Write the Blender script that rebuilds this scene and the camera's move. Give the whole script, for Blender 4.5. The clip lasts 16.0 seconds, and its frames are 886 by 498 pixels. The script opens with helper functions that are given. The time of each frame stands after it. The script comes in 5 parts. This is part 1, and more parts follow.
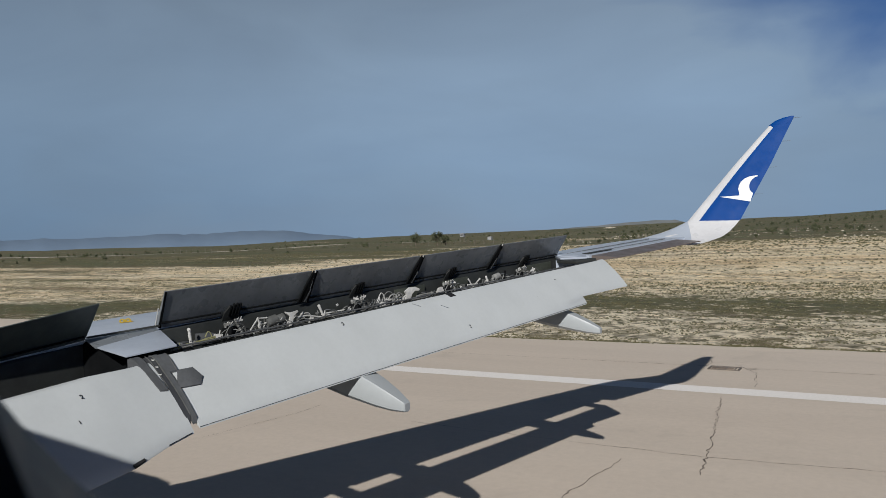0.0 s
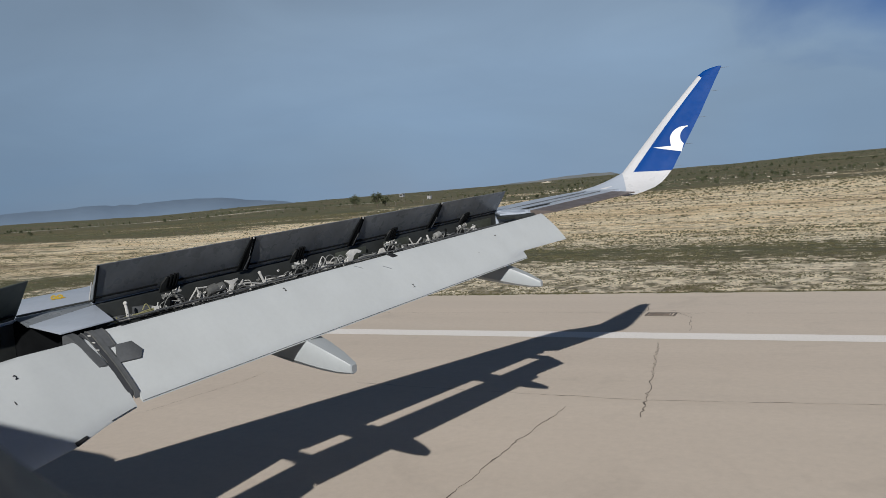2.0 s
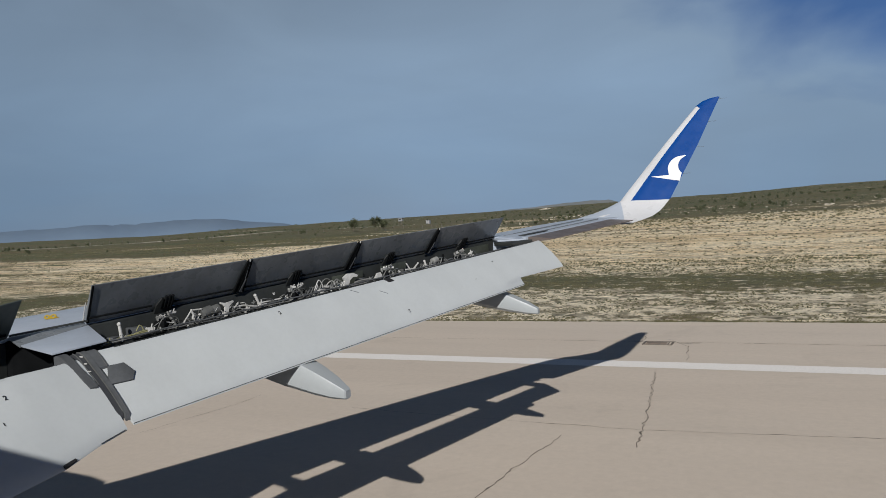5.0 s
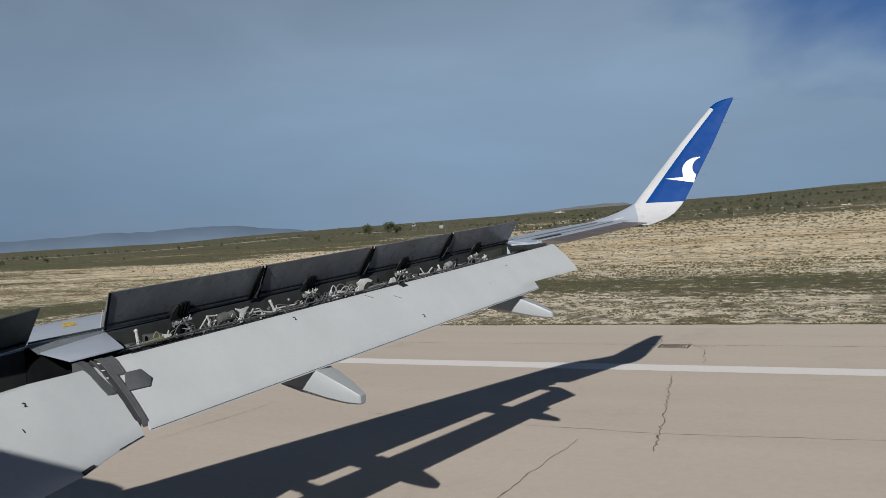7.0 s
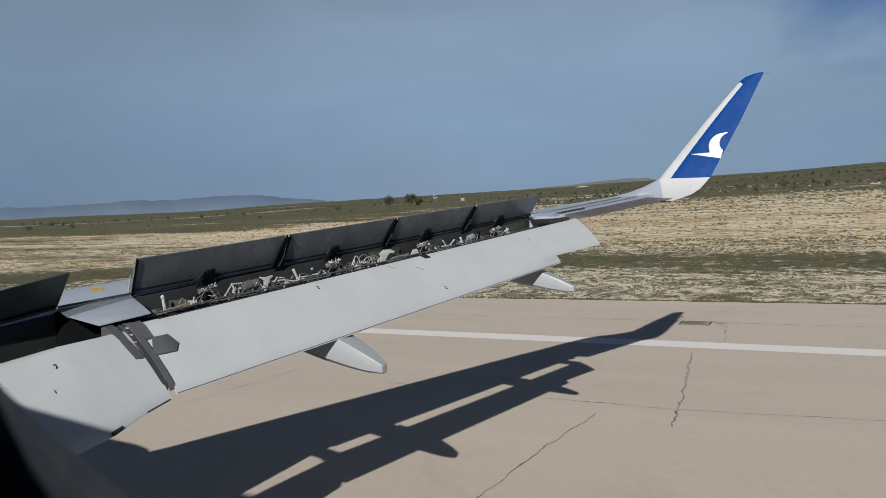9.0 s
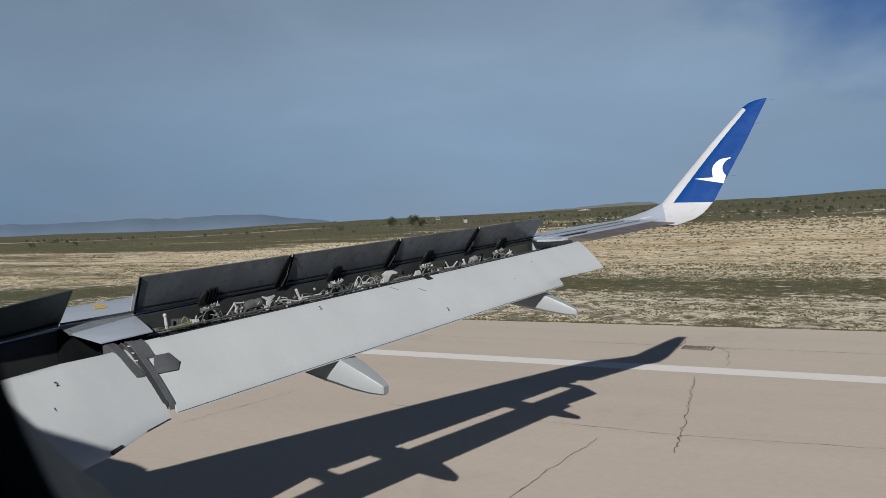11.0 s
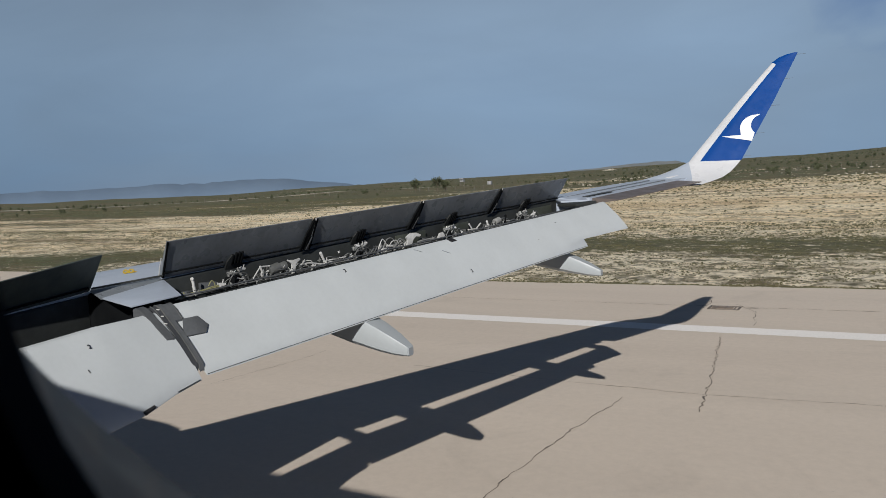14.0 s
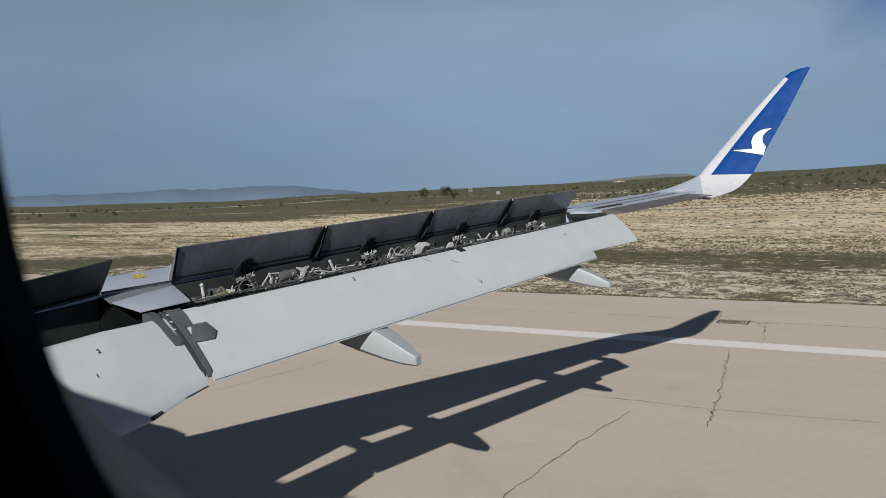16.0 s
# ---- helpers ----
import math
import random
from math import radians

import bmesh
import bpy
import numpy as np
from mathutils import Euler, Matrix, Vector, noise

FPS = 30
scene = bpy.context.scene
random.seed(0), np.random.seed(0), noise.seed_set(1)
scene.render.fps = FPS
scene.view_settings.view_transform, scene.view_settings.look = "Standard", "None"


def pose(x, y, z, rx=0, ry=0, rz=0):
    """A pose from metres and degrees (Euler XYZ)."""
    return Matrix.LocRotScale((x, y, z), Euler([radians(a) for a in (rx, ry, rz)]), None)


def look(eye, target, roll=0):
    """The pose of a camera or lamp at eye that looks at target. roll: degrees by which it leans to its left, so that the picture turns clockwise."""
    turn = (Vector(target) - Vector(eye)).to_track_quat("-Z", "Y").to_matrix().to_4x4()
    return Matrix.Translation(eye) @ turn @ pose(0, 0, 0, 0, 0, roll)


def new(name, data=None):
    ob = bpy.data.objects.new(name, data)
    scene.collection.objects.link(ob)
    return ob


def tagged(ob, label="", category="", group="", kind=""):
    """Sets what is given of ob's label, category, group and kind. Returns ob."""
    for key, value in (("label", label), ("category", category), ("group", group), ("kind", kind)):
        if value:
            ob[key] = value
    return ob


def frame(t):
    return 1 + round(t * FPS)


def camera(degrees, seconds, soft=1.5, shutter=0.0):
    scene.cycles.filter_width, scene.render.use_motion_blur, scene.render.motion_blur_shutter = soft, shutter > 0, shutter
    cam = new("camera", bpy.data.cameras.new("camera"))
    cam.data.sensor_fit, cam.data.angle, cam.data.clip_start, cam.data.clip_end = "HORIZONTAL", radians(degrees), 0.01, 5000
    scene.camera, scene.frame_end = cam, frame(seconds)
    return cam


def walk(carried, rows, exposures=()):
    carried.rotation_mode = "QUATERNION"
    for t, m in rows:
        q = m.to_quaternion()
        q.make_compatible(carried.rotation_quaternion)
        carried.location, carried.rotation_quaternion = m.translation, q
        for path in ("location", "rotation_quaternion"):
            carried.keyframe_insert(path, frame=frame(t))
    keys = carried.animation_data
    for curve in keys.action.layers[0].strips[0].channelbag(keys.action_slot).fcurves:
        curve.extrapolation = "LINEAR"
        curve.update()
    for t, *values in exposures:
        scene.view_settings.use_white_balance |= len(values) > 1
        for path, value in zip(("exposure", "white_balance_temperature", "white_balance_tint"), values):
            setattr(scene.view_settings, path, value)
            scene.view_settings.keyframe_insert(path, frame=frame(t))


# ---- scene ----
# The aeroplane's own axes: x aft, y out along the wing, z up from the runway.
cam = camera(61.64, 16.0, soft=0.65)
cam.data.dof.use_dof, cam.data.dof.focus_distance, cam.data.dof.aperture_fstop = True, 12.0, cam.data.lens / 6.0
PATH = [
    (0.0, -0.0086, 1.4824, 4.2764, 30.316, -0.501, 1.562),
    (0.5, -0.0165, 1.4662, 4.2872, 29.314, 0.145, 4.031),
    (1.0, -0.0213, 1.4770, 4.2796, 26.893, -4.708, 4.050),
    (1.5, -0.0007, 1.5005, 4.2790, 27.176, -6.406, 5.620),
    (2.0, -0.0066, 1.4815, 4.2728, 25.664, -3.819, 3.822),
    (2.5, -0.0066, 1.4844, 4.2748, 25.126, -1.213, 3.916),
    (3.0, -0.0046, 1.4644, 4.2735, 26.371, -1.554, 4.463),
    (3.5, 0.0012, 1.5054, 4.2799, 26.594, -3.348, 5.047),
    (4.0, -0.0047, 1.4872, 4.2781, 25.104, -1.981, 4.470),
    (4.5, -0.0004, 1.5042, 4.2817, 25.430, -1.932, 3.016),
    (7.0, 0.0014, 1.5031, 4.2789, 26.621, -1.499, 3.468),
    (7.5, -0.0060, 1.4710, 4.2843, 28.735, -3.670, 3.223),
    (8.0, -0.0078, 1.4743, 4.2784, 28.042, -4.792, 2.035),
    (8.5, -0.0032, 1.4721, 4.2823, 28.805, -5.104, 2.348),
    (9.0, -0.0130, 1.4756, 4.2750, 28.259, -3.527, 2.555),
    (11.5, -0.0188, 1.4668, 4.2780, 28.633, -1.571, 1.611),
    (12.0, -0.0232, 1.4810, 4.2763, 28.637, -1.444, 0.417),
    (12.5, 0.0002, 1.5000, 4.2818, 27.827, -4.424, 1.803),
    (13.0, -0.0255, 1.4710, 4.2786, 29.102, -2.276, 1.888),
    (13.5, 0.0157, 1.4852, 4.2771, 29.843, -5.891, 3.180),
    (14.0, -0.0098, 1.4741, 4.2756, 30.298, -4.714, 2.574),
    (14.5, -0.0190, 1.4762, 4.2817, 30.700, -3.905, 2.684),
    (15.0, 0.0049, 1.4825, 4.2739, 30.517, -4.588, 2.506),
    (15.5, -0.0165, 1.4733, 4.2822, 30.340, -3.822, 2.448),
    (16.0, -0.0277, 1.4733, 4.2820, 30.975, -3.976, 1.733),
]
EXPOSURE = [(t, stops, 6370, 10) for t, stops in ((0.0, -0.06), (2.0, -0.03), (3.5, -0.07), (4.5, -0.07), (7.0, -0.05), (9.0, -0.03), (12.5, -0.06), (14.0, -0.03), (16.0, 0.0))]
walk(cam, [(t, pose(x, y, z, 90 + pitch, roll, yaw)) for t, x, y, z, yaw, pitch, roll in PATH], EXPOSURE)

# ---- light ----
TO_SUN = Vector((0.276, -0.825, 0.493)).normalized()
sun = new("sun", bpy.data.lights.new("sun", "SUN"))
sun.data.energy, sun.data.angle, sun.data.color = 4.2, radians(0.6), (1.0, 0.96, 0.90)
sun.matrix_world = look((0, 0, 60), Vector((0, 0, 60)) - TO_SUN)

world = bpy.data.worlds.new("sky")
scene.world = world
world.use_nodes = True
wn, wl = world.node_tree.nodes, world.node_tree.links
wn.clear()
sky = wn.new("ShaderNodeTexSky")
sky.sky_type, sky.sun_disc = "NISHITA", False
sky.sun_elevation = math.asin(TO_SUN.z)
sky.sun_rotation = math.atan2(TO_SUN.x, TO_SUN.y)
sky.air_density, sky.dust_density, sky.ozone_density = 0.9, 0.0, 3.0
# thin veil of high cloud, thickest low down, torn open towards the deep blue overhead
w_coord = wn.new("ShaderNodeTexCoord")
w_map = wn.new("ShaderNodeMapping")
w_map.inputs["Scale"].default_value = (1.2, 1.2, 3.2)
w_map.inputs["Location"].default_value = (0.35, 0.2, 0.1)
w_noise = wn.new("ShaderNodeTexNoise")
w_noise.inputs["Scale"].default_value = 1.9
w_noise.inputs["Detail"].default_value = 6.0
w_noise.inputs["Roughness"].default_value = 0.48
w_noise.inputs["Distortion"].default_value = 0.6
w_ramp = wn.new("ShaderNodeValToRGB")
w_ramp.color_ramp.elements[0].position, w_ramp.color_ramp.elements[0].color = 0.34, (0.86, 0.86, 0.86, 1)
w_ramp.color_ramp.elements[1].position, w_ramp.color_ramp.elements[1].color = 0.60, (1, 1, 1, 1)
w_sep = wn.new("ShaderNodeSeparateXYZ")
w_high = wn.new("ShaderNodeValToRGB")
els = w_high.color_ramp.elements
els[0].position, els[0].color = 0.0, (1, 1, 1, 1)
els[1].position, els[1].color = 0.9, (0.02, 0.02, 0.02, 1)
e = els.new(0.17)
e.color = (0.95, 0.95, 0.95, 1)
e = els.new(0.31)
e.color = (0.62, 0.62, 0.62, 1)
e = els.new(0.38)
e.color = (0.12, 0.12, 0.12, 1)
w_fac = wn.new("ShaderNodeMath")
w_fac.operation = "MULTIPLY"
w_veil = wn.new("ShaderNodeValToRGB")
els = w_veil.color_ramp.elements
els[0].position, els[0].color = 0.0, (0.190, 0.290, 0.420, 1)
els[1].position, els[1].color = 0.30, (0.285, 0.390, 0.522, 1)
w_scale = wn.new("ShaderNodeVectorMath")
w_scale.operation = "SCALE"
w_scale.inputs["Scale"].default_value = 1.0 / 0.014
w_mix = wn.new("ShaderNodeMixRGB")
w_bg = wn.new("ShaderNodeBackground")
w_bg.inputs["Strength"].default_value = 0.014
w_out = wn.new("ShaderNodeOutputWorld")
wl.new(w_coord.outputs["Generated"], w_map.inputs["Vector"])
wl.new(w_coord.outputs["Generated"], w_sep.inputs[0])
wl.new(w_sep.outputs[2], w_high.inputs[0])
wl.new(w_sep.outputs[2], w_veil.inputs[0])
wl.new(w_map.outputs[0], w_noise.inputs["Vector"])
wl.new(w_noise.outputs[0], w_ramp.inputs[0])
wl.new(w_ramp.outputs[0], w_fac.inputs[0])
wl.new(w_high.outputs[0], w_fac.inputs[1])
# the veil ends in a torn edge towards the tail
w_tail = wn.new("ShaderNodeMath")
w_tail.operation = "MULTIPLY_ADD"
w_tail.inputs[1].default_value = 0.42
w_rag = wn.new("ShaderNodeMath")
w_rag.operation = "MULTIPLY_ADD"
w_rag.inputs[1].default_value = -0.30
w_cut = wn.new("ShaderNodeValToRGB")
els = w_cut.color_ramp.elements
els[0].position, els[0].color = -0.0, (0, 0, 0, 1)
els[1].position, els[1].color = 0.13, (1, 1, 1, 1)
w_blue = wn.new("ShaderNodeMixRGB")
w_blue.inputs[2].default_value = (0.060, 0.158, 0.400, 1)
wl.new(w_sep.outputs[0], w_tail.inputs[0])
wl.new(w_sep.outputs[2], w_tail.inputs[2])
wl.new(w_noise.outputs[0], w_rag.inputs[0])
wl.new(w_tail.outputs[0], w_rag.inputs[2])
wl.new(w_rag.outputs[0], w_cut.inputs[0])
wl.new(w_cut.outputs[0], w_blue.inputs[0])
wl.new(w_veil.outputs[0], w_blue.inputs[1])
wl.new(w_fac.outputs[0], w_mix.inputs[0])
# thin high haze takes the deepest blue out of the open sky
w_haze = wn.new("ShaderNodeMixRGB")
w_haze.blend_type = "MULTIPLY"
w_haze.inputs[0].default_value = 1.0
w_haze.inputs[2].default_value = (2.1, 1.42, 1.05, 1)
wl.new(sky.outputs[0], w_haze.inputs[1])
wl.new(w_haze.outputs[0], w_mix.inputs[1])
# faint wisps
w_wmap = wn.new("ShaderNodeMapping")
w_wmap.inputs["Scale"].default_value = (1.0, 1.6, 4.0)
w_wmap.inputs["Rotation"].default_value = (0.0, 0.35, 0.0)
w_wisp = wn.new("ShaderNodeTexNoise")
w_wisp.inputs["Scale"].default_value = 2.6
w_wisp.inputs["Detail"].default_value = 8.0
w_wisp.inputs["Roughness"].default_value = 0.55
w_wisp.inputs["Distortion"].default_value = 0.9
w_wr = wn.new("ShaderNodeValToRGB")
w_wr.color_ramp.elements[0].position, w_wr.color_ramp.elements[0].color = 0.3, (0.965, 0.97, 0.98, 1)
w_wr.color_ramp.elements[1].position, w_wr.color_ramp.elements[1].color = 0.7, (1.045, 1.04, 1.03, 1)
w_mul = wn.new("ShaderNodeMixRGB")
w_mul.blend_type = "MULTIPLY"
w_mul.inputs[0].default_value = 1.0
wl.new(w_coord.outputs["Generated"], w_wmap.inputs["Vector"])
wl.new(w_wmap.outputs[0], w_wisp.inputs["Vector"])
wl.new(w_wisp.outputs[0], w_wr.inputs[0])
wl.new(w_blue.outputs[0], w_mul.inputs[1])
wl.new(w_wr.outputs[0], w_mul.inputs[2])
# the veil's colour is brightest abeam and darkens towards the nose
w_side = wn.new("ShaderNodeMath")
w_side.operation = "MULTIPLY_ADD"
w_side.inputs[1].default_value, w_side.inputs[2].default_value = 0.5, 0.5
w_tone = wn.new("ShaderNodeValToRGB")
els = w_tone.color_ramp.elements
els[0].position, els[0].color = 0.06, (0.76, 0.79, 0.81, 1)
els[1].position, els[1].color = 0.52, (1.0, 1.0, 1.0, 1)
for position, value in ((0.18, 0.97), (0.27, 1.11), (0.40, 1.12)):
    e = els.new(position)
    e.color = (value, value, value, 1)
w_even = wn.new("ShaderNodeMath")
w_even.operation, w_even.use_clamp = "MULTIPLY", True
w_even.inputs[1].default_value = 1.6
w_grad = wn.new("ShaderNodeMixRGB")
w_grad.inputs[2].default_value = (1.0, 1.0, 1.0, 1)
w_both = wn.new("ShaderNodeMixRGB")
w_both.blend_type = "MULTIPLY"
w_both.inputs[0].default_value = 1.0
wl.new(w_sep.outputs[0], w_side.inputs[0])
wl.new(w_side.outputs[0], w_tone.inputs[0])
wl.new(w_sep.outputs[2], w_even.inputs[0])
wl.new(w_even.outputs[0], w_grad.inputs[0])
wl.new(w_tone.outputs[0], w_grad.inputs[1])
wl.new(w_mul.outputs[0], w_both.inputs[1])
wl.new(w_grad.outputs[0], w_both.inputs[2])
wl.new(w_both.outputs[0], w_scale.inputs[0])
wl.new(w_scale.outputs[0], w_mix.inputs[2])
wl.new(w_mix.outputs[0], w_bg.inputs[0])
wl.new(w_bg.outputs[0], w_out.inputs[0])


# ---- materials ----
class Nodes:
    """A small builder for a principled material in world or object metres."""

    def __init__(self, name, rough=0.5, metal=0.0, space="Object"):
        self.mat = bpy.data.materials.new(name)
        self.mat.use_nodes = True
        self.n, self.l = self.mat.node_tree.nodes, self.mat.node_tree.links
        self.bsdf = self.n["Principled BSDF"]
        self.bsdf.inputs["Roughness"].default_value = rough
        self.bsdf.inputs["Metallic"].default_value = metal
        if space == "World":
            self.co = self.n.new("ShaderNodeNewGeometry").outputs["Position"]
        else:
            self.co = self.n.new("ShaderNodeTexCoord").outputs["Object"]

    def noise(self, scale, detail=4.0, rough=0.55, stretch=(1, 1, 1), distort=0.0):
        m = self.n.new("ShaderNodeMapping")
        m.inputs["Scale"].default_value = stretch
        self.l.new(self.co, m.inputs["Vector"])
        t = self.n.new("ShaderNodeTexNoise")
        t.inputs["Scale"].default_value, t.inputs["Detail"].default_value = scale, detail
        t.inputs["Roughness"].default_value, t.inputs["Distortion"].default_value = rough, distort
        self.l.new(m.outputs[0], t.inputs["Vector"])
        return t.outputs[0]

    def ramp(self, value, stops):
        r = self.n.new("ShaderNodeValToRGB")
        els = r.color_ramp.elements
        while len(els) < len(stops):
            els.new(0.5)
        for e, (p, c) in zip(els, stops):
            e.position = p
            e.color = (c, c, c, 1) if isinstance(c, (int, float)) else (*c, 1)
        self.l.new(value, r.inputs[0])
        return r.outputs[0]

    def mix(self, fac, a, b, mode="MIX"):
        m = self.n.new("ShaderNodeMixRGB")
        m.blend_type = mode
        for socket, v in zip(m.inputs, (fac, a, b)):
            if isinstance(v, (int, float)):
                socket.default_value = v
            elif isinstance(v, tuple):
                socket.default_value = (*v, 1)
            else:
                self.l.new(v, socket)
        return m.outputs[0]

    def math(self, op, a, b=0.0, c=0.0):
        m = self.n.new("ShaderNodeMath")
        m.operation = op
        for socket, v in zip(m.inputs, (a, b, c)):
            if isinstance(v, (int, float)):
                socket.default_value = v
            else:
                self.l.new(v, socket)
        return m.outputs[0]

    def axis(self, i):
        s = self.n.new("ShaderNodeSeparateXYZ")
        self.l.new(self.co, s.inputs[0])
        return s.outputs[i]

    def bump(self, height, strength=0.2, distance=0.01):
        b = self.n.new("ShaderNodeBump")
        b.inputs["Strength"].default_value, b.inputs["Distance"].default_value = strength, distance
        self.l.new(height, b.inputs["Height"])
        self.l.new(b.outputs[0], self.bsdf.inputs["Normal"])

    def colour(self, v):
        if isinstance(v, tuple):
            self.bsdf.inputs["Base Color"].default_value = (*v, 1)
        else:
            self.l.new(v, self.bsdf.inputs["Base Color"])
        return self.mat

    def roughness(self, v):
        self.l.new(v, self.bsdf.inputs["Roughness"])


def paint(name, colour, rough=0.35, dirt=0.25, metal=0.0, streak=(0.6, 1.5, 1.0)):
    """Aircraft paint with faint streaks along the airflow and fine grime."""
    k = Nodes(name, rough, metal)
    big = k.ramp(k.noise(1.3, 5, 0.6, streak), [(0.3, 1.0 - dirt), (0.65, 1.0)])
    fine = k.ramp(k.noise(22, 3, 0.6), [(0.3, 1.0 - dirt * 0.35), (0.6, 1.0)])
    c = k.mix(1.0, k.mix(1.0, colour, big, "MULTIPLY"), fine, "MULTIPLY")
    k.roughness(k.ramp(k.noise(5, 3), [(0.3, rough * 0.8), (0.7, min(1, rough * 1.3))]))
    k.bump(k.noise(9, 2), 0.05, 0.004)
    return k.colour(c)


M_GREY = paint("light_grey_wing_paint", (0.508, 0.538, 0.548), 0.40, 0.08)
M_SKIN = paint("blue_grey_wing_skin_paint", (0.405, 0.455, 0.530), 0.38, 0.09)
M_WHITE = paint("white_winglet_paint", (0.64, 0.645, 0.66), 0.3, 0.12)
M_EMBLEM = paint("bright_white_emblem_paint", (0.80, 0.80, 0.80), 0.4, 0.06)
M_BLUE = paint("deep_blue_winglet_paint", (0.0, 0.052, 0.250), 0.5, 0.08)
M_BLUE.node_tree.nodes["Principled BSDF"].inputs["Specular IOR Level"].default_value = 0.15
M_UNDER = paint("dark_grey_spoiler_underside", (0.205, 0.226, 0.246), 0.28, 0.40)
# Darker, greener copy of the underside grey: fuselage shade put into the colour.
M_SHADED_UNDER = paint("dark_green_shaded_underside", (0.062, 0.080, 0.078), 0.5, 0.35)
M_POD = paint("pale_grey_fairing_paint", (0.40, 0.43, 0.445), 0.38, 0.08)
M_BARE = paint("worn_bare_metal", (0.42, 0.42, 0.41), 0.4, 0.4, 0.6)
M_DARK = paint("dark_cove_grey", (0.032, 0.036, 0.035), 0.6, 0.5)
M_RUBBER = paint("grey_rubber_seal", (0.10, 0.107, 0.115), 0.65, 0.45)
M_SEAL = paint("dark_scuffed_seal_rubber", (0.056, 0.060, 0.068), 0.55, 0.6)
M_STEEL = paint("pale_fitting_metal", (0.70, 0.70, 0.68), 0.5, 0.5, 0.0)
M_VALVE = paint("mid_grey_fitting_metal", (0.34, 0.345, 0.335), 0.5, 0.55, 0.1)
M_SAGE = paint("sage_green_primer", (0.066, 0.075, 0.060), 0.6, 0.6)
M_WORN = paint("worn_grey_fitting_metal", (0.17, 0.175, 0.17), 0.5, 0.55, 0.2)
M_PIPE = paint("yellow_green_primed_pipe", (0.30, 0.29, 0.15), 0.45, 0.4)
M_YELLOW = paint("yellow_stencil_paint", (0.80, 0.54, 0.03), 0.5, 0.3)
M_BLACK = paint("black_stencil_paint", (0.02, 0.02, 0.022), 0.5, 0.2)
# Brown in this grey stands for the ground's reflection on the aileron.
M_AILERON = paint("brown_grey_aileron_reflection", (0.15, 0.125, 0.112), 0.35, 0.25)
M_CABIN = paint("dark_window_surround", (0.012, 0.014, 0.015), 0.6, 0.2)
# Unseen skin's colour is set dark to cut light bounced onto the flap.
M_FUSE = paint("blue_grey_fuselage_paint", (0.15, 0.18, 0.22), 0.35, 0.15)
# Near-black without gloss: seal rubber, and shade put into one spar bay.
M_VOID = paint("black_rubber_and_shade", (0.006, 0.007, 0.008), 0.9, 0.3)
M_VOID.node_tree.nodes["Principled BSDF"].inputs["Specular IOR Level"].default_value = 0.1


def runway_material():
    k = Nodes("pale_concrete", 0.85, 0, "World")
    base = k.ramp(k.noise(0.055, 6, 0.6, (0.25, 1, 1)), [(0.3, (0.578, 0.496, 0.413)), (0.7, (0.640, 0.560, 0.470))])
    streak = k.ramp(k.noise(0.5, 5, 0.6, (0.12, 1, 1)), [(0.3, 0.95), (0.65, 1.02)])
    fine = k.ramp(k.noise(6, 6, 0.7), [(0.25, 0.93), (0.75, 1.05)])
    stain = k.ramp(k.noise(0.33, 5, 0.65, (1, 1, 1), 1.2), [(0.56, 1.0), (0.74, 0.90)])
    c = k.mix(1.0, base, streak, "MULTIPLY")
    c = k.mix(1.0, c, fine, "MULTIPLY")
    c = k.mix(1.0, c, stain, "MULTIPLY")
    pits = k.ramp(k.noise(14, 3, 0.6), [(0.24, 0.84), (0.31, 1.0)])
    c = k.mix(1.0, c, pits, "MULTIPLY")
    k.bump(k.noise(40, 4), 0.14, 0.004)
    return k.colour(c)


def line_material():
    k = Nodes("worn_white_road_paint", 0.7, 0, "World")
    worn = k.ramp(k.noise(3.5, 6, 0.7), [(0.22, (0.66, 0.59, 0.50)), (0.34, (0.95, 0.91, 0.86))])
    fine = k.ramp(k.noise(16, 4, 0.7), [(0.25, 0.82), (0.7, 1.0)])
    return k.colour(k.mix(1.0, worn, fine, "MULTIPLY"))


